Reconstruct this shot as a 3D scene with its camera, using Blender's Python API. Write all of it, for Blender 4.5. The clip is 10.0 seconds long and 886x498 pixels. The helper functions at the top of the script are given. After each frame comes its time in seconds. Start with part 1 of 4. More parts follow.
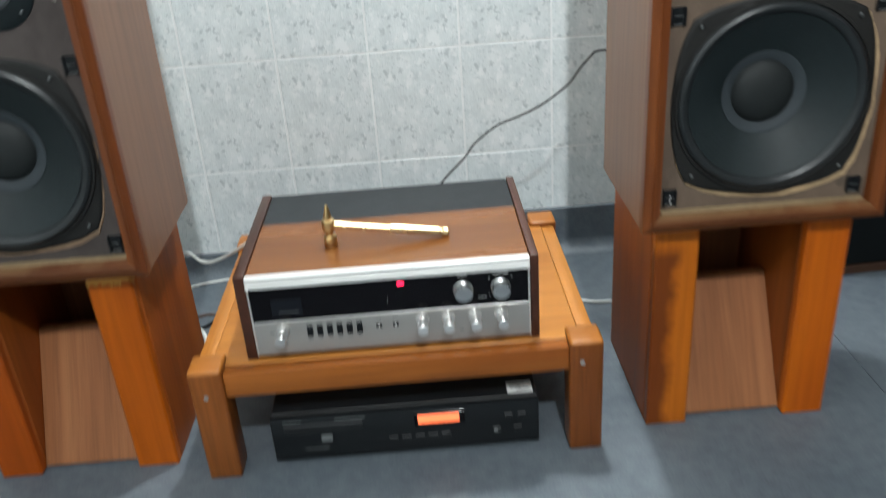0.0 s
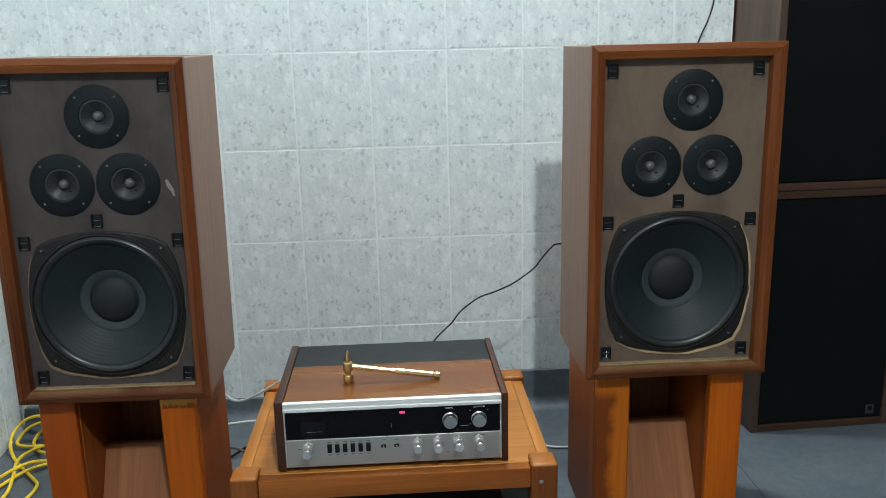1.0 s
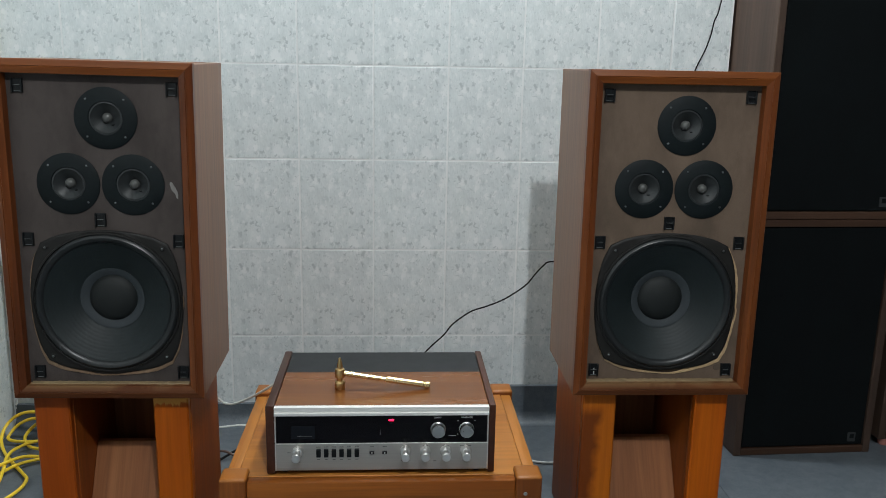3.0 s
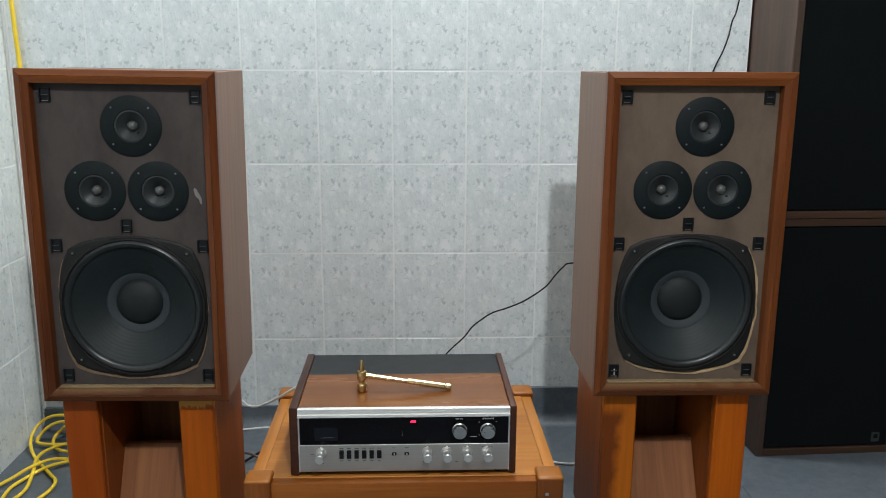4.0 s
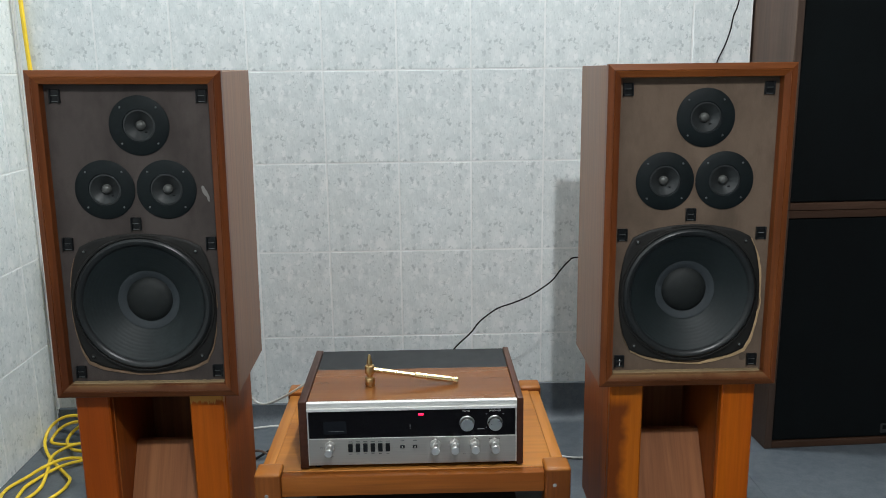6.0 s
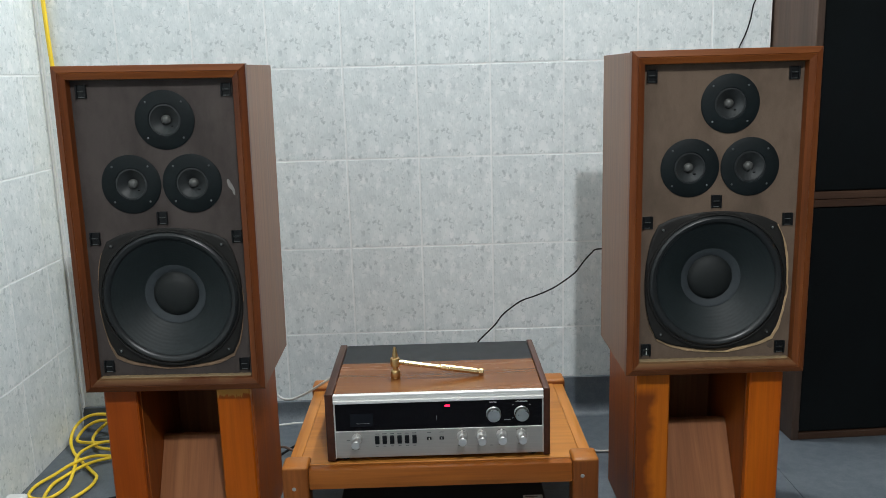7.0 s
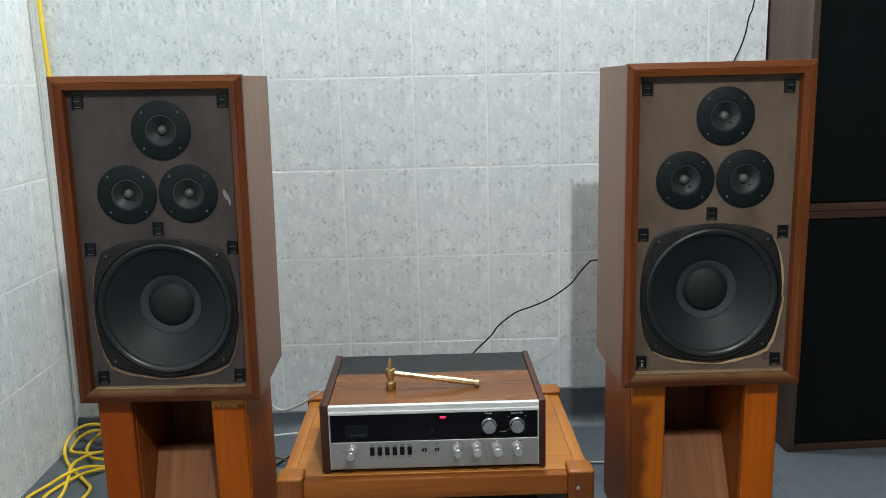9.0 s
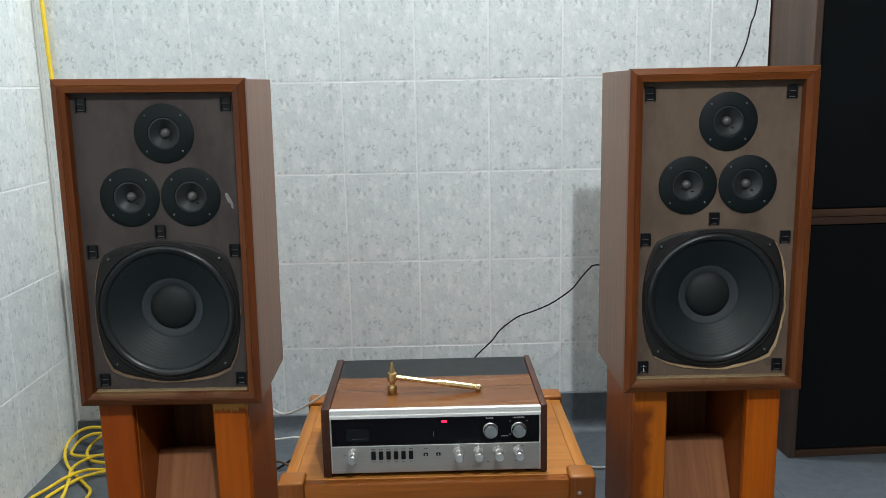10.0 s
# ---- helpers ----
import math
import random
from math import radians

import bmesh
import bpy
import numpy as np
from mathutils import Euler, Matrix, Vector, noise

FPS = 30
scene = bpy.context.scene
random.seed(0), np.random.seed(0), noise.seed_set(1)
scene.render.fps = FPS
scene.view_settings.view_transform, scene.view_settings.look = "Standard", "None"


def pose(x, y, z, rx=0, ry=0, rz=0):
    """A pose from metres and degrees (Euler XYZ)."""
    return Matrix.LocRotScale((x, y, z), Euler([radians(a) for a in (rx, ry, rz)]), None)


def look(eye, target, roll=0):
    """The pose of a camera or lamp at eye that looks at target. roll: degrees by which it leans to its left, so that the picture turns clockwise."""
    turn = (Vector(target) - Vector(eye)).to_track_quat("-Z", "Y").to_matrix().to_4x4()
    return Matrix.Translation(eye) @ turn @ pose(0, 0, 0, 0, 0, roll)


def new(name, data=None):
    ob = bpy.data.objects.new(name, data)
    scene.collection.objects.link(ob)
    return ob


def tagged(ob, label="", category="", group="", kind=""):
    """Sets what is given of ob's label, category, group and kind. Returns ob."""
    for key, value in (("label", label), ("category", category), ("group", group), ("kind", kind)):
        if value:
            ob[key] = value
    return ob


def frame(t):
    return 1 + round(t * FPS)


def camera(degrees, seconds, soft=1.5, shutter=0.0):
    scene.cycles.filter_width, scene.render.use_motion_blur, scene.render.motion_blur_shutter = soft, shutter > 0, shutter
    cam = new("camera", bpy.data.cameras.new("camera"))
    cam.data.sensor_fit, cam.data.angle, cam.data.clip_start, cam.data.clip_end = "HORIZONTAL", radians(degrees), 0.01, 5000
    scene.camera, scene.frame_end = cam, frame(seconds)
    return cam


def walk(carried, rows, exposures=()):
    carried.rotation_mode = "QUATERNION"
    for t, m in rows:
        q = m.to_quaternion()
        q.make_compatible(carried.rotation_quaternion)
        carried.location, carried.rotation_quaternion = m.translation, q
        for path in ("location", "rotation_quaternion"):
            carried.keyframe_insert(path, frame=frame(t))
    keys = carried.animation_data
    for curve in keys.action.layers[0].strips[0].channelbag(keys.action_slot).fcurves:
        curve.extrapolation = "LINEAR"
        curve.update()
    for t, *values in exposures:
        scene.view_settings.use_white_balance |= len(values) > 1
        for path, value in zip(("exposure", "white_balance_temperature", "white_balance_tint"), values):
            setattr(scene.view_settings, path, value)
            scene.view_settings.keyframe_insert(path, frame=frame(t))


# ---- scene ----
cam = camera(56.0, 10.0, soft=0.65, shutter=0.4)
PATH = [
    (0, (0.0362, -0.1119, 0.9335), (0.0612, 1.676, 0.0378), -4.20),
    (0.2, (0.0063, -0.2487, 0.893), (0.0762, 1.547, 0.0148), -3.04),
    (0.3, (0.001, -0.2938, 0.9105), (0.0665, 1.51, 0.0487), -3.11),
    (0.5, (-0.0292, -0.4211, 0.948), (0.0659, 1.445, 0.2359), -1.98),
    (0.7, (-0.0421, -0.4844, 1.019), (0.0844, 1.427, 0.4431), -1.92),
    (1, (-0.0105, -0.5266, 1.036), (0.0941, 1.411, 0.5511), -1.33),
    (1.5, (-0.0349, -0.5526, 1.033), (0.0749, 1.389, 0.5668), 0.57),
    (2, (-0.0167, -0.5559, 1.038), (0.0821, 1.389, 0.5837), 1.11),
    (2.5, (-0.01, -0.5602, 1.036), (0.1085, 1.385, 0.5861), 1.10),
    (3.8, (-0.0198, -0.5744, 1.035), (0.0807, 1.375, 0.5967), 0.56),
    (4, (-0.015, -0.5787, 1.039), (0.0559, 1.371, 0.5997), 0.26),
    (4.5, (-0.0085, -0.5859, 1.047), (0.0373, 1.366, 0.612), 0.03),
    (5, (0.0041, -0.5973, 1.043), (0.0475, 1.356, 0.6137), -0.19),
    (5.5, (0.0034, -0.5997, 1.036), (0.0586, 1.353, 0.6084), -0.35),
    (7, (-0.0289, -0.6077, 0.9914), (-0.0138, 1.349, 0.5787), -1.61),
    (7.5, (-0.0325, -0.6069, 0.9936), (-0.0117, 1.352, 0.5897), -1.51),
    (8, (-0.0273, -0.6052, 0.9943), (-0.0044, 1.354, 0.5931), -1.50),
    (8.5, (-0.0263, -0.6055, 0.9955), (-0.0031, 1.354, 0.5971), -1.48),
    (9, (-0.0272, -0.6064, 0.9962), (-0.0034, 1.355, 0.6036), -1.39),
    (9.5, (-0.0296, -0.6071, 0.9974), (-0.0052, 1.355, 0.61), -1.25),
    (10, (-0.032, -0.6066, 0.9953), (-0.0076, 1.357, 0.6136), -1.15),
]
walk(cam, [(t, look(eye, target, roll)) for t, eye, target, roll in PATH], [(0, 0.69, 6350, 6), (0.5, 0.66, 6350, 5), (1.0, 0.20, 6250, 4), (1.5, -0.09, 6300, 6), (2.5, -0.12, 6400, 8), (4.0, 0.09, 6500, 9), (4.5, 0.14, 6500, 9), (10, 0.15, 6500, 9)])

# ---- light: a bare bulb high on the tiled wall, and one on the ceiling behind the camera ----
world = bpy.data.worlds.new("world")
scene.world = world
world.use_nodes = True
world.node_tree.nodes["Background"].inputs[0].default_value = (0.75, 0.85, 1.0, 1)
world.node_tree.nodes["Background"].inputs[1].default_value = 0.02


def bulb(name, where, watts, radius, colour):
    data = bpy.data.lights.new(name, "POINT")
    data.energy, data.shadow_soft_size, data.color = watts, radius, colour
    ob = new(name, data)
    ob.matrix_world = pose(*where)
    return ob


bulb("wall_bulb", (0.24, 1.60, 2.27), 84, 0.06, (0.94, 0.985, 1.0))
bulb("ceiling_bulb", (0.28, -1.0, 2.62), 149, 0.05, (0.96, 0.985, 1.0))


# ---- materials ----
def nodes_of(name, rough=0.5, metal=0.0, colour=(0.5, 0.5, 0.5), spec=0.5):
    m = bpy.data.materials.new(name)
    m.use_nodes = True
    b = m.node_tree.nodes["Principled BSDF"]
    b.inputs["Base Color"].default_value = (*colour, 1)
    b.inputs["Roughness"].default_value = rough
    b.inputs["Metallic"].default_value = metal
    b.inputs["Specular IOR Level"].default_value = spec
    return m, m.node_tree.nodes, m.node_tree.links, b


def coords(n, l, scale=(1, 1, 1), shift=True):
    tc, mp = n.new("ShaderNodeTexCoord"), n.new("ShaderNodeMapping")
    mp.inputs["Scale"].default_value = scale
    l.new(tc.outputs["Object"], mp.inputs["Vector"])
    if shift:
        oi, mul = n.new("ShaderNodeObjectInfo"), n.new("ShaderNodeMath")
        mul.operation, mul.inputs[1].default_value = "MULTIPLY", 7.3
        l.new(oi.outputs["Random"], mul.inputs[0])
        l.new(mul.outputs[0], mp.inputs["Location"])
    return mp.outputs["Vector"]


def noise_of(n, l, vec, scale, detail=3.0, rough=0.55, distort=0.0):
    t = n.new("ShaderNodeTexNoise")
    t.inputs["Scale"].default_value, t.inputs["Detail"].default_value = scale, detail
    t.inputs["Roughness"].default_value, t.inputs["Distortion"].default_value = rough, distort
    l.new(vec, t.inputs["Vector"])
    return t.outputs["Fac"]


def ramp_of(n, l, fac, stops):
    r = n.new("ShaderNodeValToRGB")
    while len(r.color_ramp.elements) < len(stops):
        r.color_ramp.elements.new(0.5)
    for e, (p, c) in zip(r.color_ramp.elements, stops):
        e.position, e.color = p, (*(c if isinstance(c, tuple) else (c, c, c)), 1)
    l.new(fac, r.inputs["Fac"])
    return r.outputs["Color"]


def mix_of(n, l, fac, a, b, mode="MIX"):
    x = n.new("ShaderNodeMix")
    x.data_type, x.blend_type = "RGBA", mode
    for sock, v in ((x.inputs["Factor"], fac), (x.inputs["A"], a), (x.inputs["B"], b)):
        if isinstance(v, (int, float)):
            sock.default_value = v
        elif isinstance(v, tuple):
            sock.default_value = (*v, 1)
        else:
            l.new(v, sock)
    return x.outputs["Result"]


def bump_of(n, l, b, height, strength, distance=0.001):
    p = n.new("ShaderNodeBump")
    p.inputs["Strength"].default_value, p.inputs["Distance"].default_value = strength, distance
    l.new(height, p.inputs["Height"])
    l.new(p.outputs["Normal"], b.inputs["Normal"])


def rough_of(n, l, b, fac, low, high):
    r = n.new("ShaderNodeMapRange")
    r.inputs["To Min"].default_value, r.inputs["To Max"].default_value = low, high
    l.new(fac, r.inputs["Value"])
    l.new(r.outputs["Result"], b.inputs["Roughness"])


def wood(name, dark, mid, light, grain="z", rough=0.35, worn=None, coat=0.0, worn_from=None, worn_amount=0.56, spec=0.28, contrast=0.55, worn_side=None, ragged=0.0, stain_top=1.0):
    """Varnished wood; grain runs along one axis. worn: colour of rubbed, dusty, stained or paler parts."""
    m, n, l, b = nodes_of(name, rough, spec=spec)
    s = {"x": (2.2, 60, 60), "y": (60, 2.2, 60), "z": (60, 60, 2.2), "yz": (60, 2.2, 2.2)}[grain]
    w = {"x": (0.8, 9, 9), "y": (9, 0.8, 9), "z": (9, 9, 0.8), "yz": (13, 0.8, 0.8)}[grain]
    fine = noise_of(n, l, coords(n, l, s), 1.6, 5, 0.65, 0.3)
    broad = noise_of(n, l, coords(n, l, w), 1.3, 3, 0.55, 0.8)
    c = ramp_of(n, l, broad, [(0.3, dark), (0.52, mid), (0.75, light)])
    c = mix_of(n, l, contrast, c, ramp_of(n, l, fine, [(0.32, 0.45), (0.6, 1.0)]), "MULTIPLY")
    if worn:
        patch = ramp_of(n, l, noise_of(n, l, coords(n, l, (10, 10, 3)), 1.1, 4, 0.6), [(worn_amount, 0.0), (worn_amount + 0.12, 1.0)])
        if worn_from is not None:
            sep, tc = n.new("ShaderNodeSeparateXYZ"), n.new("ShaderNodeTexCoord")
            l.new(tc.outputs["Object"], sep.inputs[0])
            lift = n.new("ShaderNodeMath")
            lift.operation, lift.inputs[1].default_value = "MULTIPLY_ADD", ragged
            l.new(noise_of(n, l, coords(n, l, (95, 95, 22)), 1.0, 4, 0.65), lift.inputs[0]), l.new(sep.outputs["Z"], lift.inputs[2])
            edge = ramp_of(n, l, lift.outputs[0], [(worn_from + ragged / 2, 0.0), (worn_from + ragged / 2 + (0.004 if ragged else 0.012), 1.0)])
            patch = edge if ragged else mix_of(n, l, 1.0, patch, edge, "MULTIPLY")
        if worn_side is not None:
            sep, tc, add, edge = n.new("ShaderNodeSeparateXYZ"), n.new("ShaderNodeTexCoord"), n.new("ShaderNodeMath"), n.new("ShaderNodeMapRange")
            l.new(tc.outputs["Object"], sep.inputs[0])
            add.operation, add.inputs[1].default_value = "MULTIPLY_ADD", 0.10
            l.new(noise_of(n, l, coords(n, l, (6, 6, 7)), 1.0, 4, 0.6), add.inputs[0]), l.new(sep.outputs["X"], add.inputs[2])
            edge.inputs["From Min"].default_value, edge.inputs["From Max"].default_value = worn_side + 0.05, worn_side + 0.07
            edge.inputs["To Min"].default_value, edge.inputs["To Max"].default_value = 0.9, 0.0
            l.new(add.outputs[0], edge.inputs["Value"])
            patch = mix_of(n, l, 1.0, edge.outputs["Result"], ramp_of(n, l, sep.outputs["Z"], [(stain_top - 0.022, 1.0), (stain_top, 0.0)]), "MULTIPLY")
        c = mix_of(n, l, patch, c, worn)
    l.new(c, b.inputs["Base Color"])
    rough_of(n, l, b, broad, rough - 0.08, rough + 0.12)
    b.inputs["Coat Weight"].default_value, b.inputs["Coat Roughness"].default_value = coat, 0.25
    bump_of(n, l, b, fine, 0.12, 0.0004)
    return m


def plain(name, colour, rough=0.5, metal=0.0, vary=0.12, scale=60.0, bump=0.1, spec=0.5):
    """Paint, plastic or metal with faint unevenness at two scales."""
    m, n, l, b = nodes_of(name, rough, metal, colour, spec)
    a, g = noise_of(n, l, coords(n, l), scale, 4), noise_of(n, l, coords(n, l), scale / 9, 2)
    lo, hi = tuple(v * (1 - vary) for v in colour), tuple(min(1.0, v * (1 + vary)) for v in colour)
    c = ramp_of(n, l, a, [(0.3, lo), (0.7, hi)])
    c = mix_of(n, l, 0.5, c, ramp_of(n, l, g, [(0.3, lo), (0.7, hi)]))
    l.new(c, b.inputs["Base Color"])
    rough_of(n, l, b, g, max(0.03, rough - 0.07), rough + 0.07)
    if bump:
        bump_of(n, l, b, a, bump, 0.0005)
    return m


def glow(name, colour, strength):
    m, n, l, b = nodes_of(name, 0.4, 0, colour)
    b.inputs["Emission Color"].default_value, b.inputs["Emission Strength"].default_value = (*colour, 1), strength
    return m


def tile_print(name):
    """Pale grey stone-print ceramic: the same print on each tile, with light chips and dark flecks."""
    m, n, l, b = nodes_of(name, 0.3)
    v = coords(n, l, shift=False)
    cloud = noise_of(n, l, v, 22, 5, 0.65)
    c = ramp_of(n, l, cloud, [(0.3, (0.625, 0.684, 0.690)), (0.52, (0.715, 0.768, 0.774)), (0.75, (0.770, 0.815, 0.820))])
    warp = n.new("ShaderNodeTexNoise")
    warp.inputs["Scale"].default_value, warp.inputs["Detail"].default_value = 95, 2
    l.new(v, warp.inputs["Vector"])
    bent = n.new("ShaderNodeVectorMath")
    bent.operation, bent.inputs[1].default_value = "MULTIPLY_ADD", (0.021, 0.021, 0.021)
    l.new(warp.outputs["Color"], bent.inputs[0]), l.new(v, bent.inputs[2])
    streak = noise_of(n, l, coords(n, l, (260, 260, 70), shift=False), 1.0, 3, 0.6)
    c = mix_of(n, l, 1.0, c, ramp_of(n, l, streak, [(0.3, 0.93), (0.7, 1.04)]), "MULTIPLY")
    pale, grey, deep = (0.83, 0.86, 0.865), (0.49, 0.545, 0.56), (0.38, 0.435, 0.45)
    for scale, stretch, share, most, tone, r0, r1 in ((17, (1.1, 1, 0.9), 0.62, 0.70, pale, 0.22, 0.38), (27, (1.2, 1, 1.0), 0.66, 0.42, grey, 0.16, 0.38), (40, (1.0, 1, 0.8), 0.60, 0.75, pale, 0.24, 0.42),
                                                      (48, (1.4, 1, 0.7), 0.70, 0.68, deep, 0.16, 0.40), (74, (0.8, 1, 1.3), 0.70, 0.62, deep, 0.18, 0.42), (84, (1.3, 1, 0.7), 0.60, 0.65, pale, 0.24, 0.44), (140, (1.2, 1, 0.7), 0.66, 0.5, grey, 0.24, 0.44)):
        mp, vo, sep = n.new("ShaderNodeMapping"), n.new("ShaderNodeTexVoronoi"), n.new("ShaderNodeSeparateColor")
        mp.inputs["Scale"].default_value, mp.inputs["Location"].default_value = stretch, (scale * 0.37, 0.11, scale * 0.23)
        vo.inputs["Scale"].default_value = scale
        l.new(bent.outputs[0], mp.inputs["Vector"]), l.new(mp.outputs[0], vo.inputs["Vector"]), l.new(vo.outputs["Color"], sep.inputs[0])
        spot = ramp_of(n, l, vo.outputs["Distance"], [(r0, most), (r1, 0.0)])
        spot = mix_of(n, l, 1.0, spot, ramp_of(n, l, sep.outputs[0], [(share, 0.0), (share + 0.12, 1.0)]), "MULTIPLY")
        c = mix_of(n, l, spot, c, tone)
    oi = n.new("ShaderNodeObjectInfo")
    c = mix_of(n, l, 1.0, c, ramp_of(n, l, oi.outputs["Random"], [(0.0, 0.95), (1.0, 1.0)]), "MULTIPLY")
    l.new(c, b.inputs["Base Color"])
    rough_of(n, l, b, cloud, 0.22, 0.4)
    bump_of(n, l, b, noise_of(n, l, v, 30, 2), 0.08, 0.0006)
    return m


def vinyl(name):
    """Blue-grey mottled floor sheet with dusty patches."""
    m, n, l, b = nodes_of(name, 0.55)
    v = coords(n, l, shift=False)
    fine, mid, big = noise_of(n, l, v, 260, 4, 0.7), noise_of(n, l, v, 38, 5, 0.65), noise_of(n, l, v, 4.5, 5, 0.6)
    c = ramp_of(n, l, fine, [(0.36, (0.045, 0.059, 0.074)), (0.64, (0.132, 0.153, 0.170))])
    c = mix_of(n, l, 0.45, c, ramp_of(n, l, mid, [(0.38, (0.055, 0.070, 0.086)), (0.62, (0.140, 0.160, 0.176))]))
    c = mix_of(n, l, 0.35, c, ramp_of(n, l, big, [(0.35, (0.070, 0.088, 0.106)), (0.65, (0.140, 0.160, 0.175))]))
    l.new(c, b.inputs["Base Color"])
    rough_of(n, l, b, big, 0.42, 0.68)
    bump_of(n, l, b, fine, 0.25, 0.0006)
    return m


def cloth(name, lo, hi):
    m, n, l, b = nodes_of(name, 0.9, spec=0.2)
    v = coords(n, l)
    wv = noise_of(n, l, coords(n, l, (1, 1, 1.6)), 700, 2)
    c = ramp_of(n, l, wv, [(0.3, lo), (0.7, hi)])
    c = mix_of(n, l, 0.3, c, ramp_of(n, l, noise_of(n, l, v, 9, 4), [(0.3, lo), (0.7, hi)]))
    c = mix_of(n, l, 1.0, c, ramp_of(n, l, noise_of(n, l, coords(n, l, (14, 14, 7)), 1.0, 5, 0.65), [(0.34, 0.72), (0.58, 1.06)]), "MULTIPLY")
    l.new(c, b.inputs["Base Color"])
    bump_of(n, l, b, wv, 0.4, 0.0005)
    return m


def brushed(name, colour, rough=0.32, axis=(3, 60, 900), metal=1.0):
    m, n, l, b = nodes_of(name, rough, metal, colour)
    f = noise_of(n, l, coords(n, l, axis), 1.0, 3)
    l.new(ramp_of(n, l, f, [(0.3, tuple(v * 0.86 for v in colour)), (0.7, colour)]), b.inputs["Base Color"])
    rough_of(n, l, b, f, rough - 0.06, rough + 0.1)
    bump_of(n, l, b, f, 0.06, 0.0002)
    return m


TILE = tile_print("grey_stone_print_tile")
GROUT = plain("white_grout", (0.79, 0.815, 0.815), 0.8, scale=90, vary=0.08)
UNSEEN_GREY = plain("unseen_wall_grey", (0.17, 0.173, 0.17), 0.85, scale=30, vary=0.06)
FLOOR = vinyl("blue_grey_vinyl")
SEAM = plain("dark_seam", (0.03, 0.035, 0.04), 0.8)
# Light from above put into the frame colours: paler top, darker sides and foot.
FRAME_SHADED = wood("red_brown_varnished_wood_shaded", (0.086, 0.021, 0.005), (0.138, 0.036, 0.008), (0.190, 0.055, 0.012), "z", 0.34, coat=0.10, spec=0.25, contrast=0.7)
FRAME_TOP_LIT = wood("red_brown_varnished_wood_across_lit", (0.120, 0.031, 0.006), (0.185, 0.052, 0.010), (0.245, 0.074, 0.015), "x", 0.36, coat=0.06, spec=0.22)
FRAME_FOOT_SHADED = wood("dusty_shaded_varnished_wood", (0.070, 0.020, 0.006), (0.110, 0.034, 0.010), (0.150, 0.048, 0.014), "x", 0.42, (0.19, 0.105, 0.046), 0.04, 0.0150, 0.38, 0.2)
VENEER = wood("pale_walnut_veneer", (0.188, 0.092, 0.052), (0.222, 0.111, 0.064), (0.255, 0.131, 0.078), "z", 0.40, coat=0.08, contrast=0.48)
STAND_SIDE = wood("brown_stand_wood", (0.20, 0.045, 0.006), (0.28, 0.068, 0.010), (0.36, 0.094, 0.014), "z", 0.42, coat=0.04, spec=0.2, contrast=0.4)
POST = wood("orange_varnished_wood", (0.33, 0.060, 0.002), (0.44, 0.088, 0.0025), (0.52, 0.115, 0.003), "z", 0.40, coat=0.05, spec=0.22, contrast=0.4)
POST_RED = wood("red_brown_varnished_post", (0.23, 0.040, 0.002), (0.32, 0.058, 0.003), (0.40, 0.078, 0.004), "z", 0.40, coat=0.05, spec=0.22, contrast=0.4)
POST_CHIPPED = wood("orange_varnished_wood_chipped", (0.34, 0.068, 0.002), (0.46, 0.100, 0.003), (0.54, 0.130, 0.004), "z", 0.40, (0.52, 0.24, 0.045), 0.05, 0.352, 0.47, 0.22, 0.4, ragged=0.045)
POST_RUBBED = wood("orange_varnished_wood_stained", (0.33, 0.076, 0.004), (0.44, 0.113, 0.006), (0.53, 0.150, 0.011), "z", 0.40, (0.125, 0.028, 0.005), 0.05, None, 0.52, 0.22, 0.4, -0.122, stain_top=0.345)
RAMP = wood("mid_brown_board", (0.235, 0.090, 0.036), (0.30, 0.120, 0.049), (0.38, 0.160, 0.066), "yz", 0.5, spec=0.2, contrast=0.45)
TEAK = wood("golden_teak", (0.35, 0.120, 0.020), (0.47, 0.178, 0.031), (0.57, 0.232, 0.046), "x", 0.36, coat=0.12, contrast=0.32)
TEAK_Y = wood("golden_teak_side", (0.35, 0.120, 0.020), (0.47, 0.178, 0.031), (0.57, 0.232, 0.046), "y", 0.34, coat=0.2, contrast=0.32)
# Darker copy of the teak: shade on front faces, put into the colour.
TEAK_SHADED = wood("shaded_teak_rail", (0.24, 0.066, 0.010), (0.32, 0.096, 0.014), (0.40, 0.128, 0.021), "x", 0.36, coat=0.10)
# Brown legs that turn paler over the top few millimetres.
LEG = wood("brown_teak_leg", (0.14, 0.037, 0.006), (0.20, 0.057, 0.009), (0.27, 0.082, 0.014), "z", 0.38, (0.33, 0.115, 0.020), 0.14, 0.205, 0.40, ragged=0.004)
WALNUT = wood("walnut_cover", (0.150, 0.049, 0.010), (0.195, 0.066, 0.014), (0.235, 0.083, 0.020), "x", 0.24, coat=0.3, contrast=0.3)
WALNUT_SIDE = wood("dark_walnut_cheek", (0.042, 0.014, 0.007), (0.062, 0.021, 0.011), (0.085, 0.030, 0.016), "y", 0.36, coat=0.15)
OLD_WOOD = wood("dull_dark_walnut", (0.048, 0.030, 0.022), (0.066, 0.042, 0.031), (0.088, 0.057, 0.042), "z", 0.5)
OLD_WOOD_X = wood("dull_dark_walnut_across", (0.045, 0.022, 0.013), (0.064, 0.032, 0.019), (0.085, 0.044, 0.027), "x", 0.55)
BAFFLE_L = cloth("grey_brown_baffle", (0.054, 0.045, 0.042), (0.076, 0.063, 0.058))
